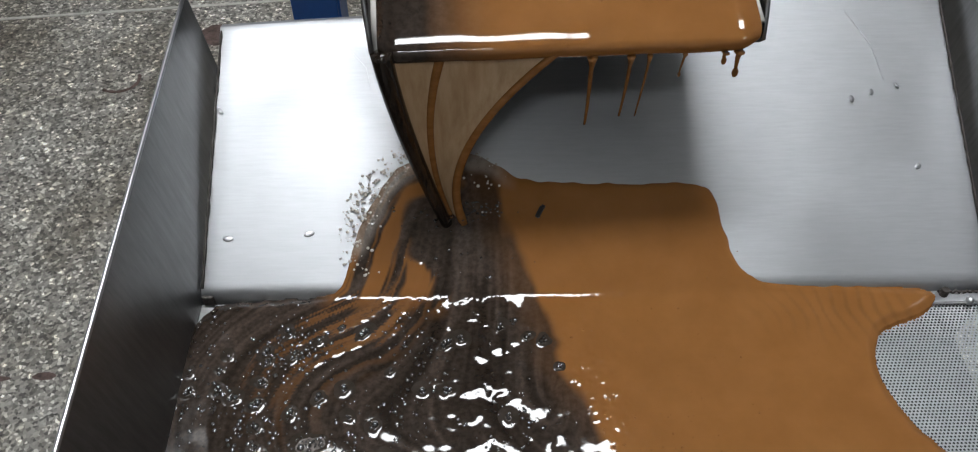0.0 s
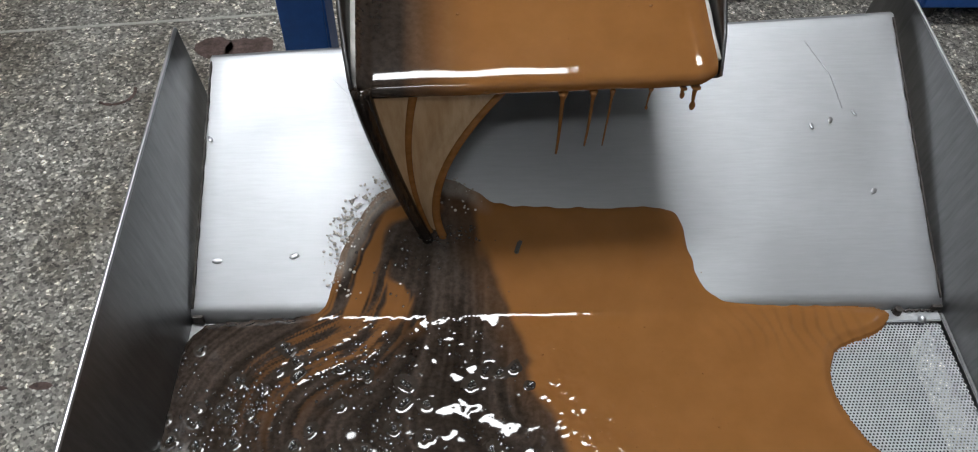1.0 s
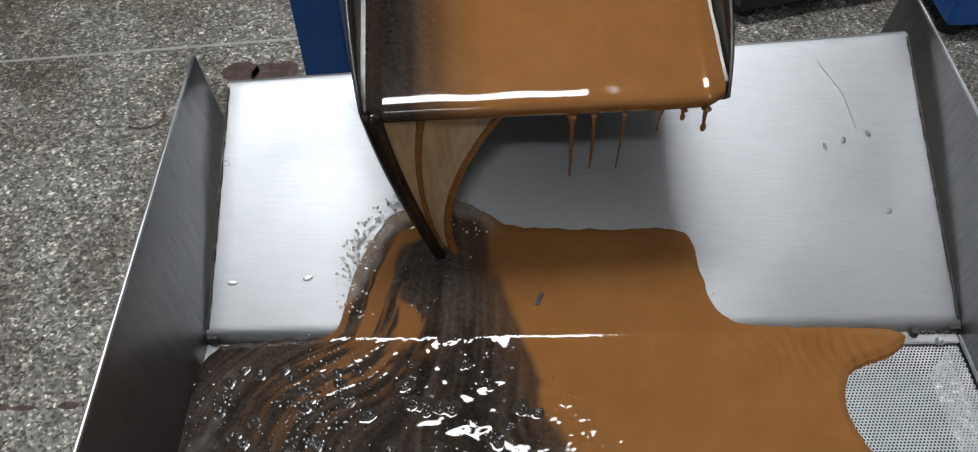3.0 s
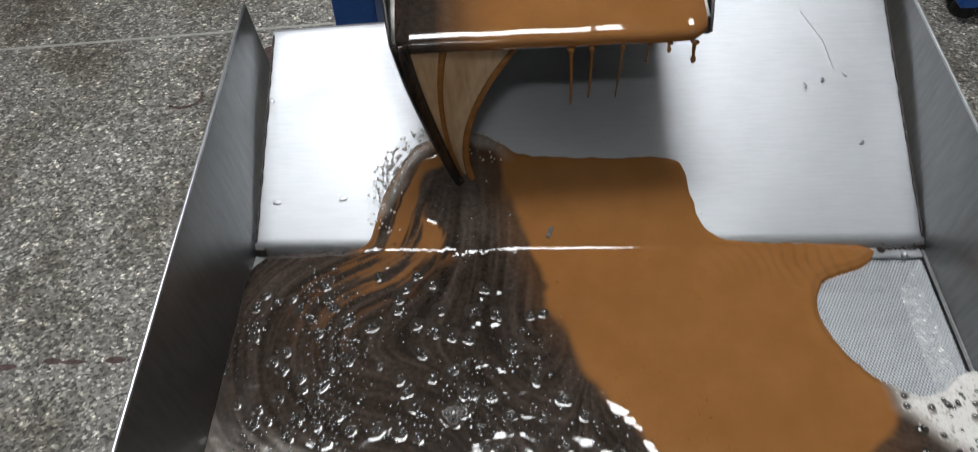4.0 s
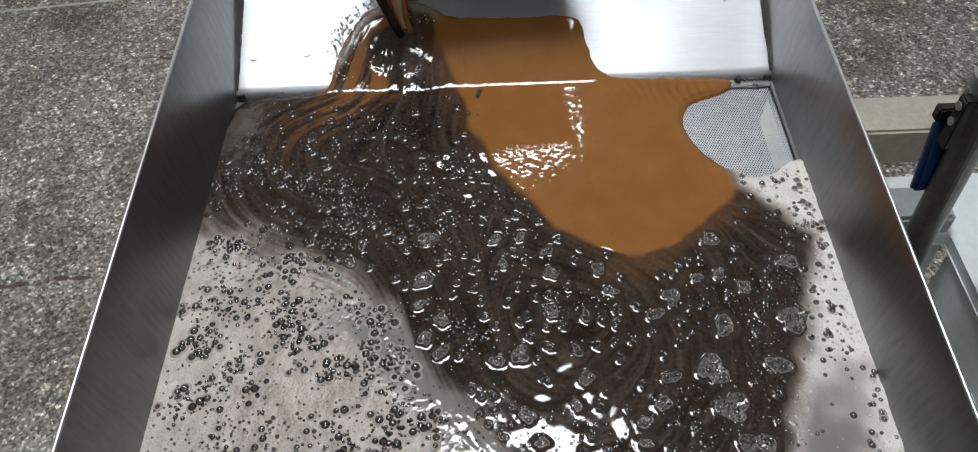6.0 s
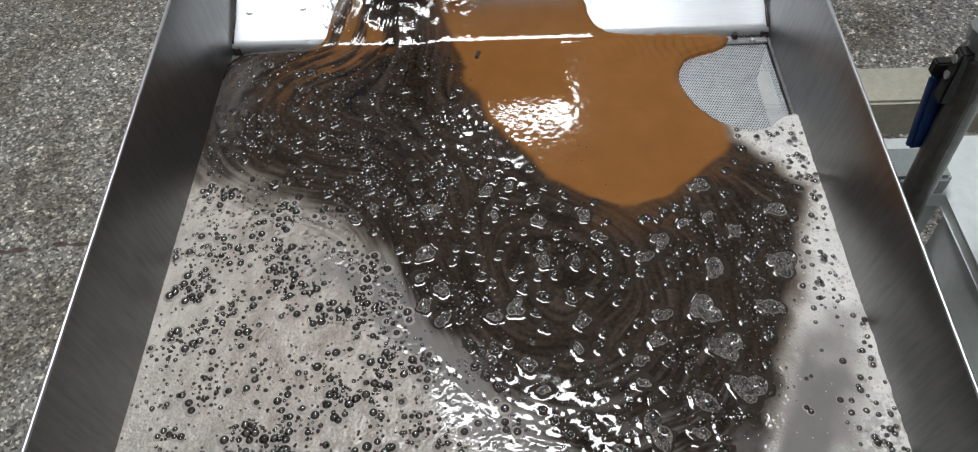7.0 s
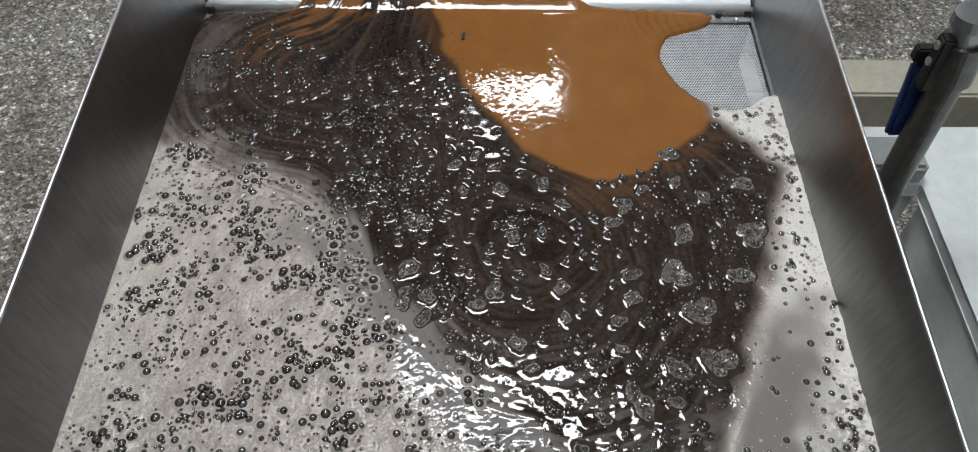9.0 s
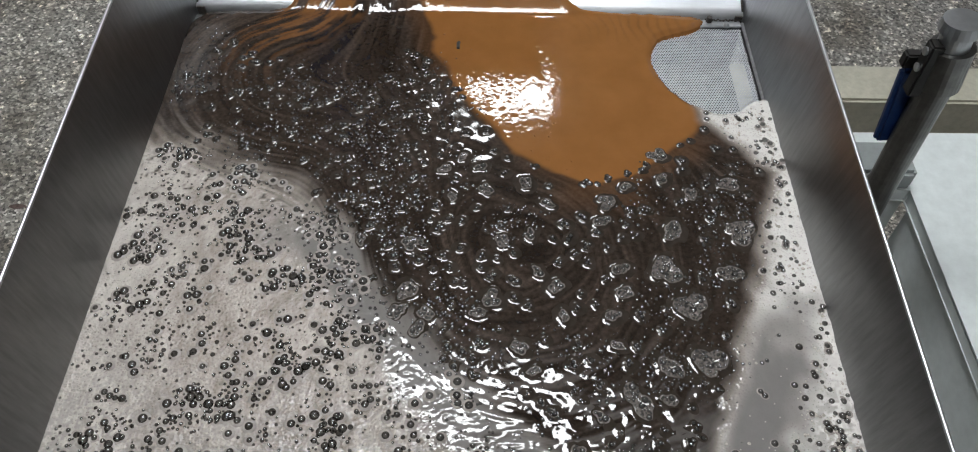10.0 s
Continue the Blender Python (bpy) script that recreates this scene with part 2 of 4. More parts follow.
BUBBLE = clear_skin("bubble_skin", (0.020, 0.016, 0.013), 0.74, 1.85)
RAFT = liquid("grey_foam_raft", (0.07, 0.062, 0.056), (0.20, 0.18, 0.165), 0.08, 420)
FROTH = liquid("pale_froth", (0.32, 0.29, 0.26), (0.55, 0.51, 0.46), 0.08, 200)
WETFOAM = liquid("wet_foam_rim", (0.25, 0.227, 0.21), (0.33, 0.30, 0.275), 0.06, 90)
SILVER = clear_skin("clear_bubble_skin", (0.012, 0.010, 0.009), 0.82, 1.9)
RIM = liquid("raised_liquid_rim", (0.024, 0.019, 0.015), (0.042, 0.033, 0.027), 0.05, 60)


# ---- room ----
def room():
    tagged(part("floor", boxed(-3.2, 3.2, -2.6, 5.2, FLOOR - 0.1, FLOOR), TERRAZZO), "grey speckled terrazzo workshop floor, stained", "floor", kind="structure")
    tagged(part("ceiling", boxed(-3.2, 3.2, -2.6, 5.2, CEIL, CEIL + 0.1), CEILING), "plain pale workshop ceiling", "ceiling", kind="structure")
    for name, b in (("wall_west", (-3.3, -3.2, -2.6, 5.2)), ("wall_east", (3.2, 3.3, -2.6, 5.2)), ("wall_south", (-3.3, 3.3, -2.7, -2.6)), ("wall_north", (-3.3, 3.3, 5.2, 5.3))):
        tagged(part(name, boxed(*b, FLOOR, CEIL), WALL), "plain painted workshop wall", "wall", kind="structure")
    # pale joint in the terrazzo
    strip = tagged(part("floor_joint", boxed(-2.6, 2.6, -0.004, 0.004, 0, 0.0025), STRIP), "thin pale divider strip set in terrazzo", "floor joint", kind="structure")
    strip.matrix_world = pose(0, 1.631, FLOOR, 0, 0, 6.0)


def ceiling_lamp(x, y, half, span=0.66):
    lamp = empty("ceiling_lamp", (x, y, CEIL), label="broad white ceiling light panel, lit" if half > 0.2 else "long white fluorescent ceiling lamp, lit", category="lamp", group="ceiling lamps")
    part("housing", boxed(-span - 0.02, span + 0.02, -half - 0.03, half + 0.03, -0.05, 0.0, 0.004), WHITE, lamp)
    part("diffuser", boxed(-span, span, -half, half, -0.062, -0.0505, 0.003), TUBELIGHT, lamp)
    return lamp


room()
ceiling_lamp(0.125, 3.0, 0.15, 0.295)
# unseen lamp added behind the camera to light the stream's front
ceiling_lamp(-0.22, -2.0, 0.12, 0.40)
ceiling_lamp(-0.22, 0.74, 0.26)


# ---- tray ----
def back_line(x):
    """How far back the deck plate reaches."""
    return 0.226 + 0.062 * x


def rail(side, y):
    """Height of a side wall's upper edge."""
    return 0.121 + 0.055 * y if side < 0 else 0.106 + 0.042 * y


def screening_tray():
    tray = empty("screening_tray", (0, 0, 0), label="stainless steel screening tray with sloped deck and upright side walls", category="tray")
    # sloped deck plate with a turned-down front lip and a rounded back edge
    bm = bmesh.new()
    n, cols = 26, 34
    grid = []
    for j in range(n + 1):
        row = []
        for i in range(cols + 1):
            x = -W + 2 * W * i / cols
            y = back_line(x) * j / n
            z = DECK + SLOPE * y + 0.0006 * noise.noise((x * 7, y * 7, 3))
            row.append(bm.verts.new((x, y, z)))
        grid.append(row)
    lip = [bm.verts.new((v.co.x, v.co.y - 0.0012, v.co.z - 0.014)) for v in grid[0]]
    grid.insert(0, lip)
    roll = [bm.verts.new((v.co.x, v.co.y + 0.006, v.co.z - 0.002)) for v in grid[-1]]
    drop = [bm.verts.new((v.co.x, v.co.y + 0.002, v.co.z - 0.02)) for v in roll]
    grid += [roll, drop]
    for a, b in zip(grid, grid[1:]):
        for i in range(cols):
            bm.faces.new((a[i], a[i + 1], b[i + 1], b[i]))
    deck = part("deck_plate", bm, STEEL, tray, "bright brushed steel deck plate with small dents", True)
    s = deck.modifiers.new("thickness", "SOLIDIFY")
    s.thickness, s.offset = 0.002, -1
    deck.modifiers.new("plate_normals", "WEIGHTED_NORMAL").weight = 90
    # side walls lean out a little
    for side, lean, end in ((-1, 0.0135, 0.190), (1, 0.0135, 0.30)):
        bm = bmesh.new()
        ys = [-0.80 + (end + 0.80) * k / 30 for k in range(31)]
        rows = []
        for y in ys:
            top = rail(side, y)
            low = -0.03
            if y > end - 0.05 and side < 0:
                low = 0.05
            rows.append([bm.verts.new((side * (W + 0.0012 + lean * max(0.0, (low + (top - low) * k) / top)), y, low + (top - low) * k)) for k in (0.0, 0.25, 0.5, 0.75, 1.0)])
        for a, b in zip(rows, rows[1:]):
            for k in range(4):
                bm.faces.new((a[k], b[k], b[k + 1], a[k + 1]))
        # darker than the deck: the dark floor's reflection is put into the colour
        wall = part("side_wall", bm, STEEL_DARK, tray, "grey steel side wall, floor's dark reflection put into its colour", True)
        s = wall.modifiers.new("thickness", "SOLIDIFY")
        s.thickness, s.offset = 0.003, 0
        wall.modifiers.new("plate_normals", "WEIGHTED_NORMAL").weight = 90
        verts, faces = tube([(r[0], r[1], r[2]) for r in [(side * (W + 0.0012 + lean), y, rail(side, y) + 0.0008) for y in ys]], [0.0017] * 31, 8)
        arrays("top_edge", verts, faces, EDGE, wall, "bright cut upper edge")
        # weld along the deck
        pts = [(side * (W - 0.0012), 0.004 + (back_line(side * W) - 0.008) * k / 40, DECK + 0.001 + SLOPE * (0.004 + (back_line(side * W) - 0.008) * k / 40)) for k in range(41)]
        random.seed(11 + side)
        verts, faces = tube(pts, [0.0006 + 0.0009 * random.random() for _ in pts], 6)
        arrays("weld_seam", verts, faces, WELD, tray, "dark rough weld line")
        # wedge that closes the corner between the deck's lip and the wall
        part("corner_patch", boxed(side * (W - 0.006) - 0.004, side * (W - 0.006) + 0.004, -0.004, -0.0016, -0.012, 0.001), WELD, tray)
    part("screen_border", boxed(0.3015, W, -0.80, -0.0055, SCREEN_Z - 0.001, SCREEN_Z + 0.0035, 0.0008), STEEL_DARK, tray, "pale folded strip along the screen")
    part("end_strip", boxed(0.236, 0.3012, -0.0135, -0.0022, SCREEN_Z + 0.0002, SCREEN_Z + 0.0035, 0.0008), EDGE, tray, "pale steel strip at the screen's end")
    verts, faces = tube([(0.262 + 0.0012 * k, -0.0042 + 0.0008 * math.sin(k * 1.7), -0.0035 + 0.0006 * math.cos(k)) for k in range(34)], [0.0007 + 0.0006 * (0.5 + 0.5 * math.sin(k * 2.3)) for k in range(34)], 6)
    arrays("burnt_weld", verts, faces, WELD, tray, "short scorched weld")
    bm = bmesh.new()
    rod(bm, (0.266, -0.0055, -0.007), (0.266, -0.0055, 0.0015), 0.0038, 0.0030, 10)
    part("bolt", bm, WELD, tray, "rusty bolt head")
    bm = bmesh.new()
    bmesh.ops.create_uvsphere(bm, u_segments=12, v_segments=8, radius=0.0035, matrix=pose(0.2845, -0.0125, SCREEN_Z + 0.004))
    part("rivet", bm, EDGE, tray, "bright rivet", True)
    # perforated sheet with staggered round holes
    pitch, hole = 0.0028, 0.00088
    verts, faces = [], []
    r = pitch / math.sqrt(3)
    rows = int(0.235 / (1.5 * r))
    for j in range(rows):
        for i in range(int(0.1275 / pitch)):
            cx = 0.1745 + pitch * (i + 0.5 * (j % 2))
            cy = -0.0145 - 1.5 * r * j
            b = len(verts)
            for k in range(6):
                c = math.radians(30 + 60 * k)
                verts.append((cx + r * math.cos(c), cy + r * math.sin(c), SCREEN_Z))
            for k in range(6):
                c = math.radians(30 + 60 * k)
                verts.append((cx + hole * math.cos(c), cy + hole * math.sin(c), SCREEN_Z - 0.0001))
            for k in range(6):
                k2 = (k + 1) % 6
                faces.append((b + k, b + k2, b + 6 + k2, b + 6 + k))
    arrays("perforated_screen", verts, faces, SCREEN, tray, "bright perforated steel sheet with fine round holes", False)
    part("screen_sheet", boxed(-W, 0.174, -0.80, -0.004, SCREEN_Z - 0.002, SCREEN_Z), STEEL_DARK, tray)
    part("screen_sheet", boxed(0.1745, W, -0.80, -0.252, SCREEN_Z - 0.002, SCREEN_Z), STEEL_DARK, tray)
    # near-black pans: the shade below the screen is put into their colour
    part("drain_pan", boxed(-W, W, -0.80, 0.0, -0.075, -0.070), HOLLOW_SHADE, tray)
    part("back_pan", boxed(-W, W, -0.0045, 0.0, -0.070, -0.013), HOLLOW_SHADE, tray)
    # small hammered dents and scratches in the deck
    dents = [(-0.287, 0.040), (-0.225, 0.043), (0.262, 0.090), (0.233, 0.150), (0.216, 0.145), (0.255, 0.156), (-0.300, 0.138)]
    for k, (x, y) in enumerate(dents):
        bm = bmesh.new()
        bmesh.ops.create_uvsphere(bm, u_segments=12, v_segments=8, radius=1)
        bmesh.ops.transform(bm, matrix=pose(x, y, DECK + 0.0004 + SLOPE * y, math.degrees(math.atan(SLOPE)), 0, 20 * k) @ Matrix.Diagonal((0.0042, 0.0022, 0.0009, 1)), verts=bm.verts)
        part("dent", bm, EDGE, deck, smooth=True)
    for x0, y0, x1, y1 in ((-0.20, 0.19, -0.18, 0.155), (0.22, 0.22, 0.245, 0.16)):
        mid = ((x0 + x1) / 2 + 0.006, (y0 + y1) / 2)
        pts = [(x0, y0), mid, (x1, y1)]
        verts, faces = tube([(x, y, DECK + 0.0002 + SLOPE * y) for x, y in pts], [0.0002, 0.0004, 0.0002], 4)
        arrays("scratch", verts, faces, EDGE, deck)
    return tray


screening_tray()


# ---- liquid ----
def chaikin(points, times=2):
    for _ in range(times):
        out = [points[0]]
        for (ax, ay), (bx, by) in zip(points, points[1:]):
            out += [(0.75 * ax + 0.25 * bx, 0.75 * ay + 0.25 * by), (0.25 * ax + 0.75 * bx, 0.25 * ay + 0.75 * by)]
        points = out + [points[-1]]
    return points


# shore of the liquid, from the near left corner round to the near right one
SHORE = chaikin([(-0.32, -0.85), (-0.32, -0.30), (-0.32, -0.008), (-0.25, -0.003), (-0.206, -0.001), (-0.197, 0.02), (-0.188, 0.050),
                 (-0.172, 0.082), (-0.150, 0.102), (-0.115, 0.110), (-0.082, 0.100), (-0.058, 0.085), (0.0, 0.083), (0.083, 0.083), (0.098, 0.073), (0.104, 0.038),
                 (0.113, 0.012), (0.135, 0.006), (0.20, 0.003), (0.254, 0.000), (0.263, -0.009), (0.244, -0.026), (0.210, -0.034), (0.196, -0.054),
                 (0.195, -0.086), (0.208, -0.116), (0.236, -0.148), (0.268, -0.155), (0.290, -0.133), (0.320, -0.126), (0.320, -0.40), (0.320, -0.85)])


def shore_distance(X, Y):
    """Signed distance to the shore, positive inside."""
    P = np.array(SHORE + [SHORE[0]])
    best = np.full(X.shape, 1e9)
    inside = np.zeros(X.shape, bool)
    for (ax, ay), (bx, by) in zip(P, P[1:]):
        dx, dy = bx - ax, by - ay
        L = dx * dx + dy * dy + 1e-12
        s = np.clip(((X - ax) * dx + (Y - ay) * dy) / L, 0, 1)
        best = np.minimum(best, (X - ax - s * dx) ** 2 + (Y - ay - s * dy) ** 2)
        if abs(dy) > 1e-9:
            cross = (ay > Y) != (by > Y)
            inside ^= cross & (X < (bx - ax) * (Y - ay) / (by - ay) + ax)
    return np.where(inside, 1, -1) * np.sqrt(best)


def smooth(a, b, v):
    s = np.clip((v - a) / (b - a), 0, 1)
    return s * s * (3 - 2 * s)


TABLES = {}


def value_noise(X, Y, seed):
    """Smooth noise between -1 and 1 on a plane."""
    if seed not in TABLES:
        TABLES[seed] = np.random.RandomState(seed).rand(128, 128) * 2 - 1
    table = TABLES[seed]
    xi, yi = np.floor(X).astype(int), np.floor(Y).astype(int)
    fx, fy = X - xi, Y - yi
    fx, fy = fx * fx * (3 - 2 * fx), fy * fy * (3 - 2 * fy)
    g = lambda i, j: table[i % 128, j % 128]
    return (g(xi, yi) * (1 - fx) + g(xi + 1, yi) * fx) * (1 - fy) + (g(xi, yi + 1) * (1 - fx) + g(xi + 1, yi + 1) * fx) * fy


def ripples(X, Y, s, seed):
    """Noise without a lattice: two turned layers, bent by a third."""
    bend = 0.35 * value_noise(X * s * 0.5, Y * s * 0.5, seed + 100)
    a = value_noise((0.81 * X + 0.59 * Y) * s + bend, (0.81 * Y - 0.59 * X) * s - bend, seed)
    b = value_noise((0.31 * X - 0.95 * Y) * s - bend, (0.31 * Y + 0.95 * X) * s + bend, seed + 50)
    return 0.75 * (a + b)


POUR = (-0.117, 0.054)


def brown_area(X, Y):
    left = np.interp(-Y, [-0.12, -0.06, 0.0, 0.06, 0.115, 0.175, 0.215, 0.238, 0.250], [-0.088, -0.078, -0.055, -0.037, -0.017, 0.020, 0.052, 0.082, 0.112])
    right = np.interp(-Y, [-0.2, 0.12, 0.14, 0.170, 0.19, 0.215, 0.236, 0.250], [0.33, 0.33, 0.232, 0.228, 0.216, 0.192, 0.164, 0.130])
    wob = 0.004 * value_noise(X * 45, Y * 45, 5) + 0.0015 * value_noise(X * 130, Y * 130, 6)
    d = np.minimum(X - left, right - X) + wob
    d = np.minimum(d, Y + 0.251)
    return d


def left_foam(X, Y):
    edge = np.interp(X, [-0.31, -0.25, -0.20, -0.13, -0.085, -0.045, 0.010, 0.050, 0.09, 0.20], [-0.200, -0.216, -0.236, -0.282, -0.345, -0.405, -0.462, -0.500, -0.56, -0.80])
    return edge - Y + 0.012 * value_noise(X * 40, Y * 40, 7)


def right_foam(X, Y):
    edge = np.interp(-Y, [0.12, 0.143, 0.165, 0.186, 0.234, 0.29, 0.342, 0.404, 0.471, 0.6, 0.8], [0.23, 0.227, 0.228, 0.248, 0.290, 0.271, 0.253, 0.231, 0.206, 0.155, 0.12])
    return np.minimum(X - edge, -0.115 - Y) + 0.006 * value_noise(X * 50, Y * 50, 8)


def flow(X, Y):
    """Speed of the surface in metres a second."""
    jx, jy = 0.10 + 0.25 * np.clip(-Y, 0, 1), -1.0
    axis = -0.115 + 0.10 * np.clip(-Y, 0, 0.6)
    jet = 0.075 * np.exp(-((X - axis) / 0.055) ** 2) * smooth(0.10, 0.03, Y) * np.exp(-np.clip(-Y, 0, 1) / 0.28)
    vx, vy = jet * jx, jet * jy
    for cx, cy, w, r in ((-0.185, -0.105, 0.60, 0.065), (0.060, -0.335, 0.13, 0.105), (-0.16, -0.10, 0.15, 0.12)):
        dx, dy = X - cx, Y - cy
        k = w * np.exp(-(dx * dx + dy * dy) / (2 * r * r))
        vx, vy = vx - k * dy, vy + k * dx
    vx, vy = vx + 0.0025 * value_noise(X * 30, Y * 30, 51), vy + 0.0025 * value_noise(X * 30, Y * 30, 52)
    calm = smooth(0.02, -0.012, brown_area(X, Y)) * smooth(0.03, -0.03, left_foam(X, Y)) * smooth(0.02, -0.02, right_foam(X, Y))
    spread = 0.018 * np.exp(-((X - POUR[0]) ** 2 + (Y - POUR[1]) ** 2) / 0.02)
    d = np.hypot(X - POUR[0], Y - POUR[1]) + 0.02
    vx, vy = vx + spread * (X - POUR[0]) / d, vy + spread * (Y - POUR[1]) / d
    return vx * calm, vy * calm


def bed(Y):
    """Level of the liquid's surface along the tray: flat pool, then up the deck."""
    u = Y + 0.0045
    return LEVEL + SLOPE * 0.5 * (u + np.sqrt(u * u + 0.000012))


def pool():
    step = 0.00125
    xs, ys = np.arange(-W, W + step / 2, 2 * W / round(2 * W / step)), np.arange(-0.74, 0.125, step)
    X, Y = np.meshgrid(xs, ys)
    sd = shore_distance(X, Y) + 0.0012 * value_noise(X * 110, Y * 110, 3)
    b = brown_area(X, Y)
    fl, fr = left_foam(X, Y), right_foam(X, Y)
    # the way of the flow on a coarse net
    net = 0.003
    gx, gy = np.meshgrid(np.arange(-0.36, 0.365, net), np.arange(-0.80, 0.20, net))
    vx, vy = flow(gx, gy)
    speed = np.hypot(vx, vy) + 0.0025
    DX, DY = vx / speed, vy / speed

    def way(px, py):
        u, v = np.clip((px + 0.36) / net, 0, gx.shape[1] - 1.01), np.clip((py + 0.80) / net, 0, gx.shape[0] - 1.01)
        i, j = u.astype(int), v.astype(int)
        fu, fv = u - i, v - j
        return [(D[j, i] * (1 - fu) + D[j, i + 1] * fu) * (1 - fv) + (D[j + 1, i] * (1 - fu) + D[j + 1, i + 1] * fu) * fv for D in (DX, DY)]

    # streaks drawn out along the flow, and the angle at which each line left the pour
    sx, sy = X.copy(), Y.copy()
    total = np.zeros_like(X)
    angle = np.full(X.shape, -9.0)
    run = np.zeros_like(X)
    for k in range(84):
        wx, wy = way(sx, sy)
        sx, sy = sx - 0.0032 * wx, sy - 0.0032 * wy
        if k < 28:
            total += 1.3 * value_noise(sx * 430, sy * 430, 21) + 0.9 * value_noise(sx * 200, sy * 200, 22) + 0.12 * value_noise(sx * 80, sy * 80, 24)
        lost = angle < -8
        home = lost & (np.hypot(sx - POUR[0] - 0.004, sy - POUR[1] + 0.012) < 0.034)
        angle[home] = np.arctan2(sy[home] - POUR[1] + 0.012, sx[home] - POUR[0] - 0.004)
        run += 0.0032 * (lost & ~home)
    streak = 0.49 + total / 28 * 0.55
    streak = 0.5 + (streak - 0.5) * (0.25 + 0.75 * smooth(0.0, -0.06, fr)) * (0.4 + 0.6 * smooth(-0.002, -0.03, b))
    # brown ribbons leave the pour on its wall side and curl down the pool
    turn = np.where(angle > 1.2, angle, angle + 2 * math.pi)          # 1.2 (behind) .. pi (wall side) .. 3/2 pi (down the tray)
    ribbon = 0.55 * np.sin(turn * 15 + 2.2 * value_noise(X * 24, Y * 24, 63)) + 0.45 * np.sin(turn * 37 + 1.8 * value_noise(X * 50, Y * 50, 64)) + 0.35 * value_noise(X * 90, Y * 90, 65)
    side = smooth(1.3, 2.0, turn) * smooth(4.55, 3.9, turn) * (angle > -8)
    ribbons = side * smooth(-0.05, 0.50, ribbon) * smooth(0.22, 0.05, run)
    rr = np.hypot((X - POUR[0] - 0.006) / 0.036, (Y - POUR[1] + 0.010) / 0.030)
    bands = 0.7 * np.sin(sd * 240 + 3.0 * value_noise(X * 30, Y * 30, 67)) + 0.45 * value_noise(sd * 420, Y * 25, 68) + 0.25
    upper = smooth(-0.35, 0.25, bands) * smooth(1.0, 1.25, rr + 0.15 * value_noise(X * 80, Y * 80, 69)) * smooth(-0.030, 0.004, Y) * smooth(-0.222, -0.196, X) * smooth(-0.112, -0.130, X - 0.5 * np.clip(Y - 0.05, 0, 1))
    ribbons = ribbons * smooth(0.02, -0.012, Y)
    # the pour's own dark tongue
    jetcore = np.exp(-((X + 0.105 - 0.10 * np.clip(-Y, 0, 0.6)) / 0.035) ** 2) * smooth(0.07, 0.02, Y)
    streak -= 0.10 * jetcore * smooth(0.0, -0.05, Y)
    streak += 0.13 * jetcore * smooth(-0.01, 0.02, Y)
    # a paler film lies at the back of the pour
    halo = smooth(0.018, 0.009, sd + 0.003 * value_noise(X * 60, Y * 60, 70)) * smooth(0.018, 0.034, Y) * smooth(-0.060, -0.085, X)
    brown = smooth(-0.007, 0.006, b + 0.004 * value_noise(X * 90, Y * 30, 66) * smooth(-0.12, -0.02, Y))
    brown = np.maximum(brown, np.maximum(0.88 * upper, 0.62 * ribbons))
    # thin brown veil beyond the paste's near edge and beside the tongue
    veil = smooth(-0.050, -0.002, b) * smooth(-0.17, -0.215, Y) * smooth(0.02, 0.13, X)
    veil = np.maximum(veil, 0.8 * smooth(-0.030, -0.004, b) * smooth(-0.16, -0.05, Y))
    brown = np.maximum(brown, veil * np.clip(0.20 + 0.35 * (streak - 0.45), 0.05, 0.4))
    # shade of creases, painted into the paste that creeps towards the bare screen
    crease_shade = np.sin((X * 0.9 + Y * 0.35) * 620 + 5.0 * value_noise(X * 40, Y * 40, 40))
    brown = brown * (1 - 0.20 * smooth(0.3, 0.9, crease_shade) * np.exp(-(((X - 0.185) / 0.055) ** 2) - ((Y + 0.020) / 0.022) ** 2))
    edge_mix = smooth(-0.05, 0.0, b) * smooth(0.0, -0.006, b) * (Y < -0.12)
    streak += 0.07 * edge_mix
    wisp = 0.012 * (streak - 0.5) / 0.2
    foam = np.maximum(smooth(-0.034, 0.034, fl + wisp), smooth(-0.010, 0.012, fr))
    foam = np.maximum(foam, 0.62 * halo)
    film = smooth(-0.030, 0.02, fl + wisp) * smooth(0.085, 0.045, fl) * smooth(-0.26, -0.34, Y)
    film = np.maximum(film, smooth(0.0, 0.02, fr) * smooth(0.085, 0.045, fr + 0.012 * value_noise(X * 60, Y * 60, 71)) * smooth(-0.335, -0.45, Y + 0.02 * value_noise(X * 50, Y * 50, 72)))
    film = np.maximum(film, 0.45 * smooth(-0.40, -0.50, Y) * smooth(0.42, 0.62, streak + 0.1 * value_noise(X * 55, Y * 55, 73)))
    film = film * 0.9
    # right foam's sheen painted as paleness; left foam a little paler by the wall
    sheen_pale = smooth(0.0, 0.02, fr) * (1 - film) + 0.25 * smooth(-0.20, -0.30, X) * smooth(0.0, 0.03, fl)
    # relief
    rough = np.exp(-(((X + 0.10 - 0.14 * np.clip(-Y, 0, 0.6)) / 0.050) ** 2)) * (0.10 + 0.90 * smooth(0.02, -0.02, Y)) * smooth(0.055, 0.0, Y) * np.exp(-np.clip(-Y, 0, 1) / 0.12) * smooth(0.01, -0.02, b)
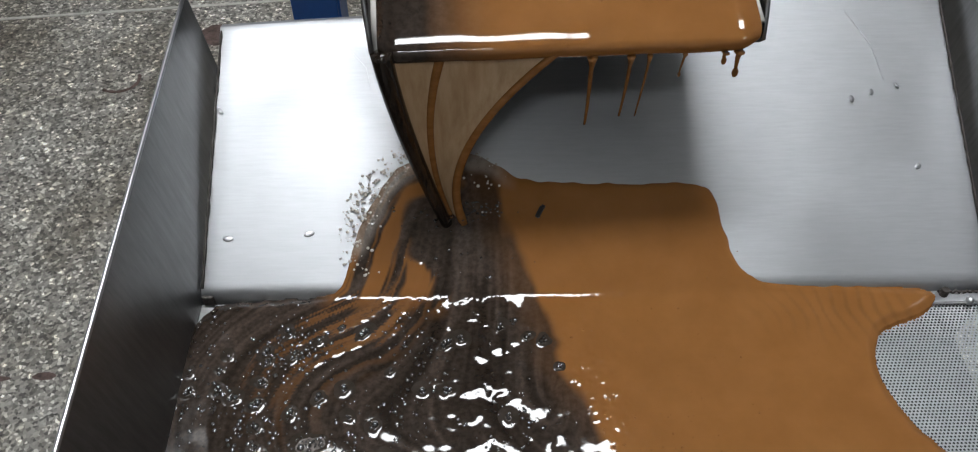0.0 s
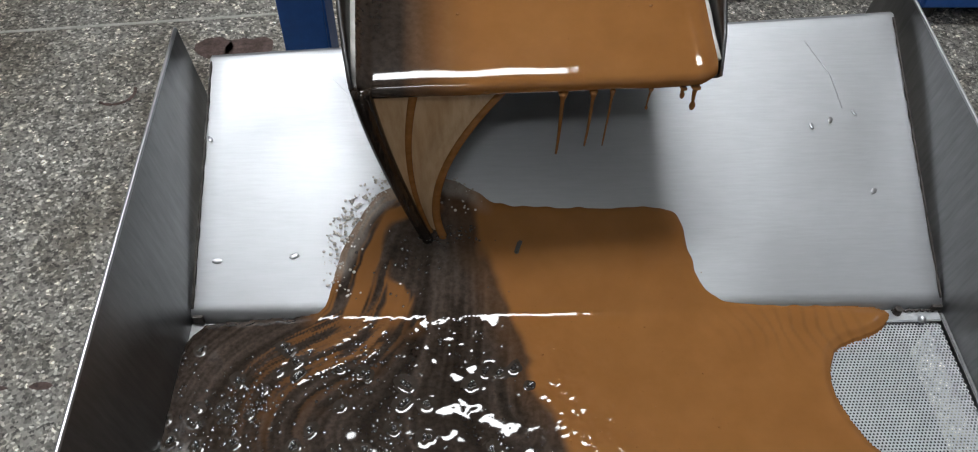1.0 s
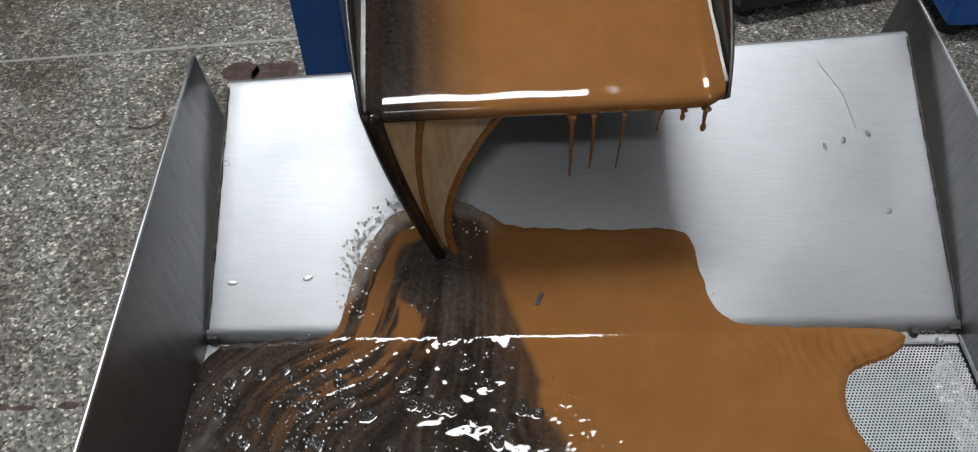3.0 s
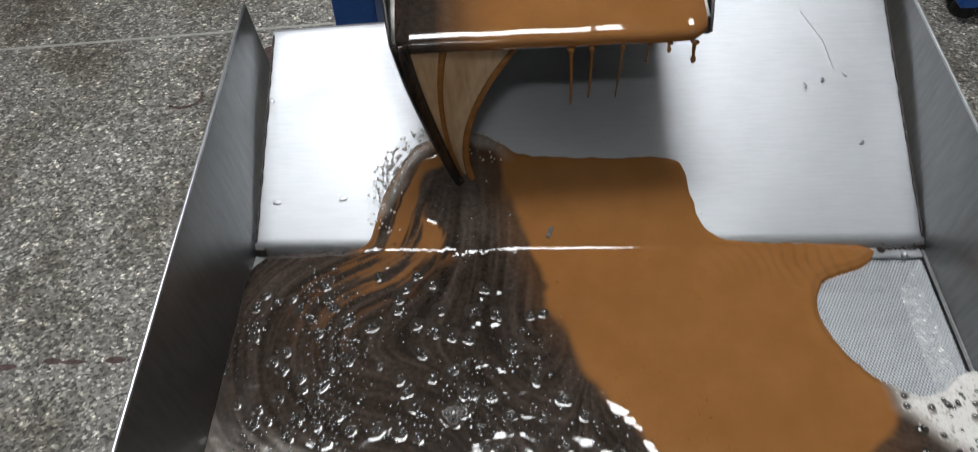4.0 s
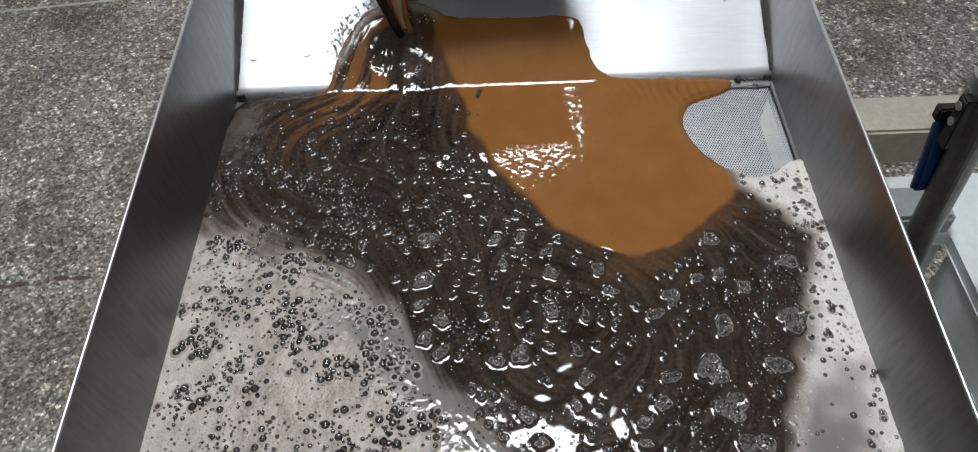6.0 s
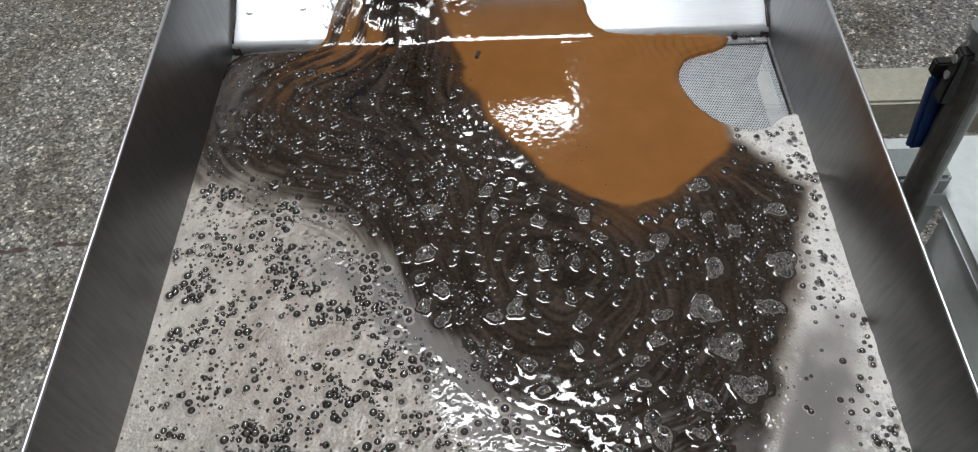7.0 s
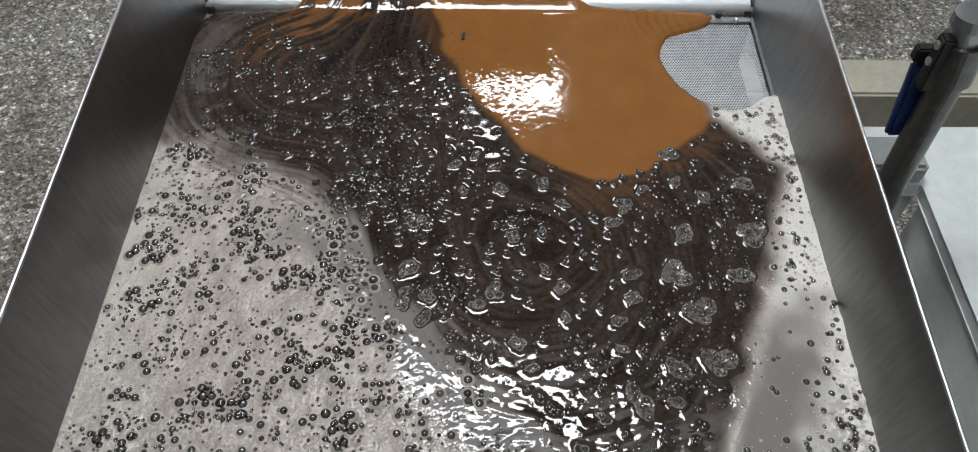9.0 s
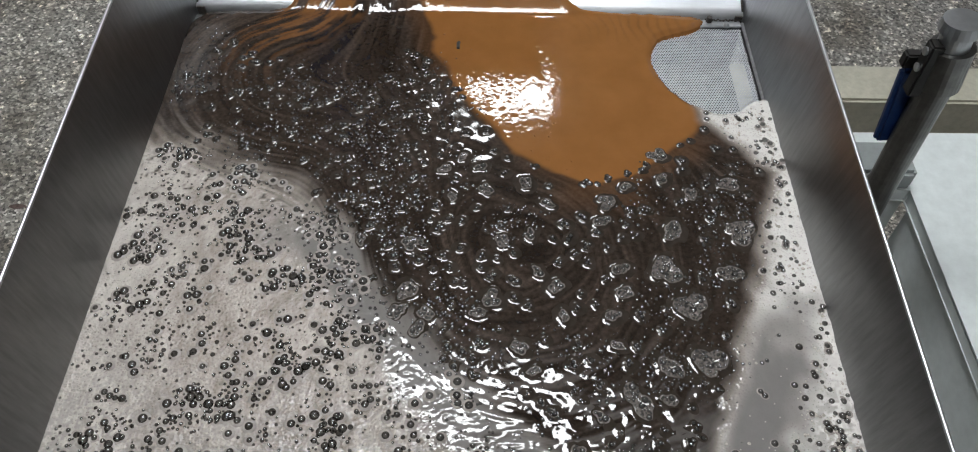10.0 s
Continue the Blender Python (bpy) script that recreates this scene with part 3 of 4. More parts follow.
    waves = ripples(X, Y, 92, 31) + 0.5 * ripples(X, Y, 155, 32) + 0.22 * ripples(X, Y, 310, 33)
    near = smooth(-0.42, -0.485, Y) * smooth(0.05, -0.02, fr) * smooth(-0.17, -0.06, X)
    z = bed(Y) + 0.0010 * rough * waves + 0.00034 * near * (1.6 * ripples(X * 0.7, Y * 1.3, 85, 36) + 0.7 * ripples(X, Y, 210, 37))
    z = z + 0.00022 * (1 - brown) * (1 - foam) * ripples(X, Y, 90, 34)
    solid = foam * (1 - 0.93 * film)
    z = z + 0.0016 * foam * (0.55 + 0.3 * (1 - film) * value_noise(X * 45, Y * 45, 35)) + 0.0003 * solid * value_noise(X * 240, Y * 240, 38)
    wet = smooth(0.0, 0.02, fr) * (1 - film)
    z = z + 0.0008 * wet * (ripples(X, Y, 120, 43) + 0.6 * ripples(X, Y, 260, 44))
    ripple = np.exp(-(((X - 0.195) / 0.05) ** 2) - ((Y + 0.022) / 0.025) ** 2) * brown
    z = z + 0.00012 * ripple * np.sin((X * 0.9 + Y * 0.35) * 620 + 3.0 * value_noise(X * 40, Y * 40, 40))
    z = z + 0.00019 * brown * smooth(0.15, -0.02, X - 0.25 * Y) * smooth(0.02, -0.06, Y) * (ripples(X, Y, 170, 41) + 0.7 * ripples(X, Y, 360, 42))
    z = z + 0.0016 * np.exp(-(((X + 0.105) / 0.042) ** 2)) * smooth(0.06, 0.03, Y) * smooth(-0.04, -0.01, Y) * (2.2 * (streak - 0.55) + 0.35 * ripples(X, Y, 85, 45))
    mound = np.exp(-(((X - POUR[0]) / 0.022) ** 2) - ((Y - POUR[1] + 0.008) / 0.022) ** 2)
    z = z + 0.0004 * mound
    z = z + 0.0035 * smooth(0.0, 0.009, sd) + 0.0005 * brown * smooth(0.0, 0.02, sd) - 0.0035
    keep = sd > -0.002
    bottom = np.where(Y > 0.0, DECK - 0.001 + SLOPE * Y, SCREEN_Z - 0.001)
    z = np.where(sd < 0.0006, np.minimum(z, bottom), z)
    index = -np.ones(X.shape, int)
    index[keep] = np.arange(keep.sum())
    verts = np.stack([X[keep], Y[keep], z[keep]], 1)
    q = keep[:-1, :-1] & keep[1:, :-1] & keep[:-1, 1:] & keep[1:, 1:]
    faces = np.stack([index[:-1, :-1][q], index[:-1, 1:][q], index[1:, 1:][q], index[1:, :-1][q]], 1)
    ob = arrays("slurry_pool", verts.tolist(), faces.tolist(), SLURRY)
    for name, a in (("brown", brown), ("foam", foam), ("streak", streak), ("film", film), ("sheen_pale", sheen_pale)):
        ob.data.attributes.new(name, "FLOAT", "POINT").data.foreach_set("value", a[keep].astype(np.float32))
    return tagged(ob, "glossy brown paste and dark liquor with grey foam on the tray", "liquid", kind="stuff")


pool()


# ---- chute ----
LIP = (-0.0340, 0.076, 0.172)     # middle of the pouring lip
CH = 0.1300                       # half the chute's width
RISE = 0.26


def feed_chute():
    chute = empty("feed_chute", LIP, label="dark steel feed chute coated with brown paste", category="chute")
    length = 0.62
    c = 0.010

    def prof(h):
        q = c * min(1.0, h / 0.016)
        return [(-CH - 0.22 * h, h + q), (-CH, q), (-CH + q + 0.001, 0.0), (CH - q - 0.001, 0.0), (CH, q), (CH + 0.15 * h, h + q)]

    heights = [(0.0, 0.001), (0.006, 0.006), (0.016, 0.013), (0.035, 0.022), (0.07, 0.033), (0.12, 0.042), (length, 0.050)]

    def strip(indices, name, label="", parent=None):
        bm = bmesh.new()
        rows = []
        for y, h in heights:
            rows.append([bm.verts.new((prof(h)[i][0], y, prof(h)[i][1] + RISE * y)) for i in indices])
        for a, b in zip(rows, rows[1:]):
            for k in range(len(indices) - 1):
                bm.faces.new((a[k], a[k + 1], b[k + 1], b[k]))
        ob = part(name, bm, CHUTE, parent or chute, label, True)
        s = ob.modifiers.new("thickness", "SOLIDIFY")
        s.thickness, s.offset = 0.002, 1
        return ob

    strip((1, 2, 3, 4), "chute_floor")
    for k, idx in enumerate(((0, 1), (4, 5))):
        w = strip(idx, "chute_wall", "dull dark steel wall")
        i = 0 if k == 0 else 5
        verts, faces = tube([(prof(h)[i][0], y, prof(h)[i][1] + RISE * y) for y, h in heights], [0.0012] * len(heights), 6)
        arrays("wall_edge", verts, faces, STEEL_DARK, w, "worn upper edge")
    # caked line where the paste meets the wall
    random.seed(4)
    pts = [(CH - 0.003 + 0.0012 * random.random(), 0.004 + 0.02 * k, c * 0.9 + RISE * (0.004 + 0.02 * k) + 0.003) for k in range(28)]
    verts, faces = tube(pts, [0.0018 + 0.0012 * random.random() for _ in pts], 6)
    arrays("caked_rim", verts, faces, STRIP, chute, "pale dried crust")
    chute.rotation_euler[2] = radians(2.8)
    return chute


feed_chute()


def chute_paste():
    """Layer of paste in the chute that rolls over its lip."""
    n, m = 90, 60
    X = np.linspace(-CH + 0.004, CH - 0.004, n + 1)
    prof = [(0.58, 0.0), (0.45, 0.0), (0.3, 0.0)] + [(0.22 * (1 - k / 40) ** 1.2 + 0.004, 0.0) for k in range(40)]
    rows = []
    for y, _ in prof:
        rows.append((y, RISE * y + 0.0055))
    for k in range(1, 9):
        a = math.radians(8 + 16 * k)
        rows.append((0.004 - 0.0068 * math.sin(a) - 0.0012, 0.0068 * math.cos(a) - 0.0012))
    verts = []
    brown = []
    for y, z in rows:
        for x in X:
            edge = min(1.0, (CH - 0.004 - abs(x)) / 0.012)
            w = 0.00022 * noise.noise((x * 60, y * 10, 2)) + 0.00008 * noise.noise((x * 150, y * 30, 5))
            verts.append((x, y + 0.0015 * noise.noise((x * 30, 1, 1)) * (y < 0.01), z + w + 0.009 * (1 - edge) ** 2))
            f = (x + CH) / (2 * CH) + 0.03 * noise.noise((x * 40, y * 5, 8))
            brown.append(min(1.0, max(0.0, (f - 0.13) / 0.20)))
    faces = []
    for j in range(len(rows) - 1):
        for i in range(n):
            a = j * (n + 1) + i
            faces.append((a, a + 1, a + n + 2, a + n + 1))
    ob = arrays("chute_paste", verts, faces, SLURRY)
    ob.location = LIP
    ob.rotation_euler[2] = radians(2.8)
    zero = np.zeros(len(verts), np.float32)
    streak = np.array([0.44 + 0.25 * noise.noise((v[0] * 90, v[1] * 6, 4)) for v in verts], np.float32)
    for name, a in (("brown", np.array(brown, np.float32)), ("foam", zero), ("streak", streak), ("film", zero), ("sheen_pale", zero)):
        ob.data.attributes.new(name, "FLOAT", "POINT").data.foreach_set("value", a)
    return tagged(ob, "wet brown paste with dark edge coating the feed chute", "liquid", kind="stuff")


chute_paste()


def chute_specks():
    """Small domes added as glints in the paste that runs down the chute."""
    rng = np.random.RandomState(6)
    items = [(x, y, RISE * y + 0.0058, 0.0006 + 0.0014 * rng.rand(), 0.6) for x, y in zip(rng.uniform(-0.10, 0.115, 34), rng.uniform(0.01, 0.26, 34))]
    v, f = dome_arrays(items, 8, 3)
    ob = arrays("paste_glints", v, f, BROWN)
    ob.location, ob.rotation_euler[2] = LIP, radians(2.8)
    return tagged(ob, "small domes added for glints in the paste on the chute", "lumps", kind="stuff")


chute_specks()


# ---- falling liquid ----
HINGE = (-0.158, 0.069, 0.1755)


def falling_stream():
    """Curtain that leaves the lip and narrows to one foot; turns about its dark edge."""
    stream = empty("falling_stream", HINGE, label="curtain of brown paste narrowing as it falls, dark along one edge", category="liquid stream")
    foot = Vector((POUR[0] - 0.003, POUR[1] - 0.007, 0.022)) - Vector(HINGE)
    rows = 40

    def left(s):
        return Vector((foot.x * (0.30 * s + 0.70 * s ** 1.5), foot.y * s ** 0.8, foot.z * s))

    def width(s):
        return 0.013 + 0.110 * (1 - s) ** 1.95

    n = 24
    verts, faces = [], []
    for j in range(rows + 1):
        s = j / rows
        a = left(s)
        for i in range(n + 1):
            u = i / n
            verts.append((a.x + width(s) * u, a.y + 0.006 * math.sin(math.pi * u) + 0.0012 * math.sin(9 * u + 5 * s), a.z - 0.004 * math.sin(math.pi * u) * (1 - s)))
    for j in range(rows):
        for i in range(n):
            b = j * (n + 1) + i
            faces.append((b, b + 1, b + n + 2, b + n + 1))
    sheet = arrays("sheet", verts, faces, TAN, stream, "thin pale brown sheet")
    s = sheet.modifiers.new("thickness", "SOLIDIFY")
    s.thickness, s.offset = 0.0022, 0
    ropes = (("dark_strand", DARK, 0.0, 0.0075, 0.0045), ("brown_strand", BROWN, 0.33, 0.0034, 0.0020), ("brown_edge", BROWN, 1.0, 0.0026, 0.0036))
    for name, mat, u, r0, r1 in ropes:
        path, radii = [], []
        for j in range(rows + 1):
            t = j / rows
            a = left(t)
            path.append((a.x + width(t) * u, a.y + 0.006 * math.sin(math.pi * u) - 0.0012, a.z - 0.004 * math.sin(math.pi * u) * (1 - t)))
            radii.append(r0 + (r1 - r0) * t)
        v, f = tube(path, radii, 12)
        arrays(name, v, f, mat, stream)
    return stream


STREAM = falling_stream()


def drip(x, length, r):
    """A thread of paste hanging from the lip."""
    ob = empty("paste_drip", (x, LIP[1] - 0.003 + 0.049 * (x - LIP[0]), LIP[2] - 0.006), label="thin hanging thread of brown paste", category="drip", group="drips from the chute lip")
    k = 22
    path = [(0.0006 * math.sin(3 * i / k + x * 50), 0, -length * i / k) for i in range(k + 1)]
    radii = [r * (2.0 - 1.0 * min(1, i / 3)) * (1 - 0.5 * i / k) for i in range(k + 1)]
    v, f = tube(path, radii, 8)
    arrays("thread", v, f, BROWN, ob)
    if length > 0.03:
        return ob
    bm = bmesh.new()
    bmesh.ops.create_uvsphere(bm, u_segments=10, v_segments=8, radius=r * 1.15, matrix=pose(path[-1][0], 0, -length) @ Matrix.Diagonal((1, 1, 1.8, 1)))
    part("drop", bm, BROWN, ob, smooth=True)
    return ob


DRIPS = [drip(-0.018, 0.062, 0.0019), drip(0.004, 0.055, 0.0016), drip(0.023, 0.056, 0.0011), drip(0.045, 0.018, 0.0010), drip(0.068, 0.007, 0.0016), drip(0.084, 0.018, 0.0020)]


# ---- bubbles ----
def ring_arrays(items, seg=14):
    """Raised rims (x, y, z, radius, thickness) round bubbles, joined in one mesh."""
    verts, faces = [], []
    for x, y, z, r, w in items:
        b = len(verts)
        for k in range(seg):
            c = 2 * math.pi * k / seg
            for a, h in ((r - w, 0.9 * w), (r + 0.2 * w, 0.85 * w), (r + 1.2 * w, 0.30 * w), (r + 2.6 * w, 0.0), (r + 4.6 * w, -0.0005)):
                verts.append((x + a * math.cos(c), y + a * math.sin(c), z + h))
        for k in range(seg):
            k2 = (k + 1) % seg
            for i in range(4):
                faces.append((b + 5 * k + i, b + 5 * k2 + i, b + 5 * k2 + i + 1, b + 5 * k + i + 1))
    return verts, faces


def still_foam():
    rng = np.random.RandomState(8)
    left, right, pour = [], [], []
    # loose clumps on the wide foam, thinning towards the near end
    spots = []
    for _ in range(250):
        cx, cy, n = rng.uniform(-0.29, 0.03), -0.205 - 0.40 * rng.rand() ** 1.35, rng.randint(3, 26)
        spots += [(cx + rng.normal(0, 0.0085), cy + rng.normal(0, 0.0075), 0.0010 + 0.0032 * rng.rand() ** 2.4) for _ in range(n)]
    spots += [(rng.uniform(-0.303, 0.06), rng.uniform(-0.62, -0.22), 0.0006 + 0.0009 * rng.rand()) for _ in range(1100)]
    S = np.array(spots)
    depth = left_foam(S[:, 0], S[:, 1])
    for (x, y, r), d in zip(spots, depth):
        if d > 0.004 and abs(x) < W - r and all(math.hypot(x - p[0], y - p[1]) > 0.85 * (r + p[3]) for p in left[-40:]):
            left.append((x, y, LEVEL + 0.0012, r, 0.8))
    S = np.stack([rng.uniform(0.17, 0.303, 3600), rng.uniform(-0.62, -0.13, 3600)], 1)
    depth, shore = right_foam(S[:, 0], S[:, 1]), shore_distance(S[:, 0], S[:, 1])
    for (x, y), d, s in zip(S.tolist(), depth, shore):
        if d > 0.004 and s > 0.006 and not (y < -0.38 and d < 0.06 and rng.rand() < 0.85):
            right.append((x, y, LEVEL + 0.0005, 0.0007 + 0.0026 * rng.rand() ** 5, 0.8))
    # fringe of froth behind the pour, on the deck
    for _ in range(620):
        a, q = rng.uniform(0.35, 3.7), rng.normal(0.062, 0.008)
        x, y = POUR[0] - 0.012 + q * math.cos(a) * 0.98, POUR[1] - 0.014 + q * math.sin(a)
        if y > 0.01 and x < -0.048 and q < 0.075:
            pour.append((x, y, DECK + 0.0012 + SLOPE * y, 0.0005 + 0.0012 * rng.rand() ** 2.5, 0.8))
    for name, items, label in (("foam_bubbles", left, "grey foam dotted with dark glossy bubbles"), ("foam_bubbles", [p for p in right if p[3] > 0.0017], "bright wet foam with dark bubbles along the wall"), ("fine_foam", [p for p in right if p[3] <= 0.0017], "fine pale foam along the tray wall"), ("froth_fringe", pour, "pale froth fringe on the steel deck")):
        v, f = dome_arrays(items)
        tagged(arrays(name, v, f, FROTH if name in ("froth_fringe", "fine_foam") else BUBBLE), label, "foam", kind="stuff")
    B = np.stack([rng.uniform(-0.06, 0.11, 600), rng.uniform(-0.24, 0.03, 600)], 1)
    inner = brown_area(B[:, 0], B[:, 1])
    level = bed(B[:, 1])
    specks = [(x, y, float(z) + 0.0010, 0.0004 + 0.0007 * rng.rand() ** 3, 0.8) for (x, y), d, z in zip(B.tolist(), inner, level) if d > 0.004 and rng.rand() < 0.16 + 0.6 * (x < 0.08 and y < -0.1)]
    v, f = dome_arrays(specks, 8, 3)
    tagged(arrays("paste_specks", v, f, BROWN), "tiny glinting bubbles in the brown paste", "bubbles", kind="stuff")
    big = [(x, y, z + 0.0001, r * 1.04, 0.00045) for x, y, z, r, _ in left + right if r > 0.0023]
    v, f = ring_arrays(big)
    tagged(arrays("foam_rims", v, f, WETFOAM), "wet liquid rims round the foam bubbles", "foam", kind="stuff")


still_foam()


def drift(x, y, times, start):
    """Places of floating things at the times given, which are at (x, y) at the start."""
    out = {}
    for way in (-1, 1):
        px, py, t = np.array(x, float), np.array(y, float), start
        for goal in sorted((g for g in times if (g - start) * way >= 0), key=lambda g: g * way):
            n = max(1, int(abs(goal - t) / 0.1 + 0.5))
            for _ in range(n):
                vx, vy = flow(px, py)
                px, py = px + (goal - t) / n * vx, py + (goal - t) / n * vy
            t = goal
            out[goal] = (px, py)
    return [out[g] for g in times]


DOME = arrays("bubble", *dome_arrays([(0, 0, 0, 1, 0.7)], 14, 6), SILVER)
DOME_MESH = DOME.data
bpy.data.objects.remove(DOME)


def bubble_cluster(size, rng):
    """A raft of bubbles joined by a film, in a wet rim that rises from the liquor. Size 0: a few bubbles; 2: a broad raft."""
    ob = empty("bubble_raft" if size else "bubble_cluster", label=("small cluster of glossy bubbles adrift on dark liquor", "floating raft of grey glassy bubbles on dark liquor", "broad ragged raft of glassy bubbles on dark liquor")[size], category="bubbles", group="drifting bubbles")
    span = (rng.uniform(0.0010, 0.0034), rng.uniform(0.0045, 0.0085), rng.uniform(0.011, 0.016))[size]
    items = []
    drawn = rng.uniform(0.55, 0.95)
    lobes = [(rng.normal(0, 0.5 * span), rng.normal(0, 0.4 * span)) for _ in range(3)]
    for i in range((14, 90, 260)[size]):
        a, q = rng.uniform(0, 6.283), span * math.sqrt(rng.rand()) * (0.65 if size else 1.0)
        x, y = q * math.cos(a) + lobes[i % 3][0] * (size > 0), drawn * (q * math.sin(a) + lobes[i % 3][1] * (size > 0))
        r = 0.0007 + (0.0016, 0.0021, 0.0027)[size] * rng.rand() ** (1.6 if size == 0 else 2.4)
        if all(math.hypot(x - p[0], y - p[1]) > 0.93 * (r + p[2]) for p in items):
            items.append((x, y, r))
    high, fall = (0.0010, 0.0014, 0.0016)[size], (0.0016, 0.0021, 0.0023)[size]
    for x, y, r in items:
        b = new("bubble", DOME_MESH)
        b.parent, b.location, b.scale = ob, (x, y, 0.45 * high), (r, r, r)
    k = 30
    reach = []
    for i in range(k):
        a = 6.283 * i / k
        far = [0.3 * span]
        for px, py, r in items:
            along, off = px * math.cos(a) + py * math.sin(a), abs(py * math.cos(a) - px * math.sin(a))
            if off < r + 0.0006 and along > -r:
                far.append(along + math.sqrt(max(0.0, (r + 0.0006) ** 2 - off * off)))
        reach.append(max(far))
    reach = [0.25 * reach[i - 1] + 0.5 * reach[i] + 0.25 * reach[(i + 1) % k] for i in range(k)]
    rings = [(d * fall, high * math.exp(-d) - 0.0007) for d in (3.4, 2.7, 2.1, 1.6, 1.15, 0.75, 0.4, 0.12)] + [(-0.0004, high * 0.90 - 0.0007), (-0.0010, high * 0.62 - 0.0007)]
    v = []
    for grow, z in rings:
        for i, q in enumerate(reach):
            q = max(0.25 * q, q + grow)
            v.append((q * math.cos(6.283 * i / k), q * math.sin(6.283 * i / k), z))
    v.append((0, 0, high * 0.6 - 0.0007))
    last = k * (len(rings) - 1)
    f = [(k * j + i, k * j + (i + 1) % k, k * j + k + (i + 1) % k, k * j + k + i) for j in range(len(rings) - 1) for i in range(k)] + [(last + i, last + (i + 1) % k, last + k) for i in range(k)]
    cut = k * (len(rings) - 4)
    arrays("wet_rim", v, [q for q in f if min(q) < cut], RIM, ob)
    arrays("film", v, [q for q in f if min(q) >= cut], RAFT if size else RIM, ob)
    return ob


def bubble_speckle(rng):
    """A patch of tiny bubbles that drift together."""
    items = []
    for _ in range(46):
        x, y = rng.normal(0, 0.014), rng.normal(0, 0.014)
        items.append((x, y, 0.0, 0.0005 + 0.0013 * rng.rand() ** 2.5, 0.36))
    v, f = dome_arrays(items, 8, 3)
    return tagged(arrays("tiny_bubbles", v, f, SILVER), "scatter of tiny glinting bubbles on dark liquor", "bubbles", kind="stuff")


def all_bubbles():
    rng = np.random.RandomState(17)
    made = []
    templates = [bubble_cluster(2, rng) for _ in range(4)] + [bubble_cluster(1, rng) for _ in range(10)] + [bubble_cluster(0, rng) for _ in range(14)]
    used = set()
    tries = 0
    PX, PY = rng.uniform(-0.29, 0.285, 5000), rng.uniform(-0.56, -0.01, 5000)
    broad = ((0.187, -0.322), (0.172, -0.362), (0.187, -0.400), (0.226, -0.362), (0.247, -0.316), (0.159, -0.449), (0.124, -0.478), (0.196, -0.442))
    PX[:8], PY[:8] = zip(*broad)
    FL, FR, BR = left_foam(PX, PY), right_foam(PX, PY), brown_area(PX, PY)
    while len(made) < 300 and tries < 5000:
        x, y, fl, fr, br = (float(a[tries]) for a in (PX, PY, FL, FR, BR))
        tries += 1
        if tries > 8 and (max(fl, fr) > -0.004 or br > -0.004):
            continue
        far = -y + 0.35 * x
        size = 2 if tries <= 8 else 1 if far > 0.22 and rng.rand() < 0.45 else 0
        density = 0.35 + 0.8 * min(1, max(0, far / 0.3))
        if size < 2 and rng.rand() > density or (math.hypot(x - POUR[0], y) < 0.05):
            continue
        room_for = (0.0055, 0.0105, 0.018)
        if any(math.hypot(x - p[1], y - p[2]) < room_for[size] + room_for[p[4]] for p in made):
            continue
        k = (14 + rng.randint(0, 14), 4 + rng.randint(0, 10), rng.randint(0, 4))[size]
        turn = rng.uniform(0, 360)
        m = pose(x, y, -0.0015, 0, 0, turn)
        if k in used:
            ob = copy_thing(templates[k], m)
        else:
            used.add(k)
            ob = templates[k]
            ob.matrix_basis = m
        made.append((ob, x, y, turn, size))
    for k, t in enumerate(templates):
        if k not in used:
            t.matrix_basis = pose(0.0 + 0.012 * k, -0.60, -0.0015)
    spare = iter(range(tries, 5000))
    patterns = [bubble_speckle(rng) for _ in range(6)]
    count = 0
    while count < 95:
        i = next(spare, None)
        if i is None:
            break
        if max(FL[i], FR[i]) > 0.0 or BR[i] > -0.012 or math.hypot(PX[i] - POUR[0], PY[i]) < 0.05:
            continue
        ob = patterns[count] if count < 6 else copy_thing(patterns[count % 6], pose(0, 0, 0))
        made.append((ob, float(PX[i]), float(PY[i]), float(60 * i), 0))
        count += 1
    return made


BUBBLES = all_bubbles()

# dark scrap that lies in the brown paste
bm = bmesh.new()
box(bm, -0.0018, 0.0018, -0.005, 0.005, -0.001, 0.0016, 0.0006)
box(bm, -0.001, 0.0022, 0.003, 0.0065, -0.0005, 0.0012, 0.0004)
SCRAP = tagged(part("dark_scrap", bm, BLACK), "small black scrap floating in brown paste", "scrap")


# ---- machines around ----
def machine_stand():
    stand = empty("machine_stand", (0, 0, FLOOR), label="white painted steel stand under the tray", category="machine stand")
    h = -FLOOR
    for x in (-0.25, 0.25):
        for y in (-0.70, 0.02):
            part("leg", boxed(x - 0.025, x + 0.025, y - 0.025, y + 0.025, 0, h - 0.1055, 0.003), WHITE, stand)
    for x in (-0.25, 0.25):
        part("side_rail", boxed(x - 0.02, x + 0.02, -0.72, 0.05, h - 0.1048, h - 0.0755, 0.003), WHITE, stand)
    return stand


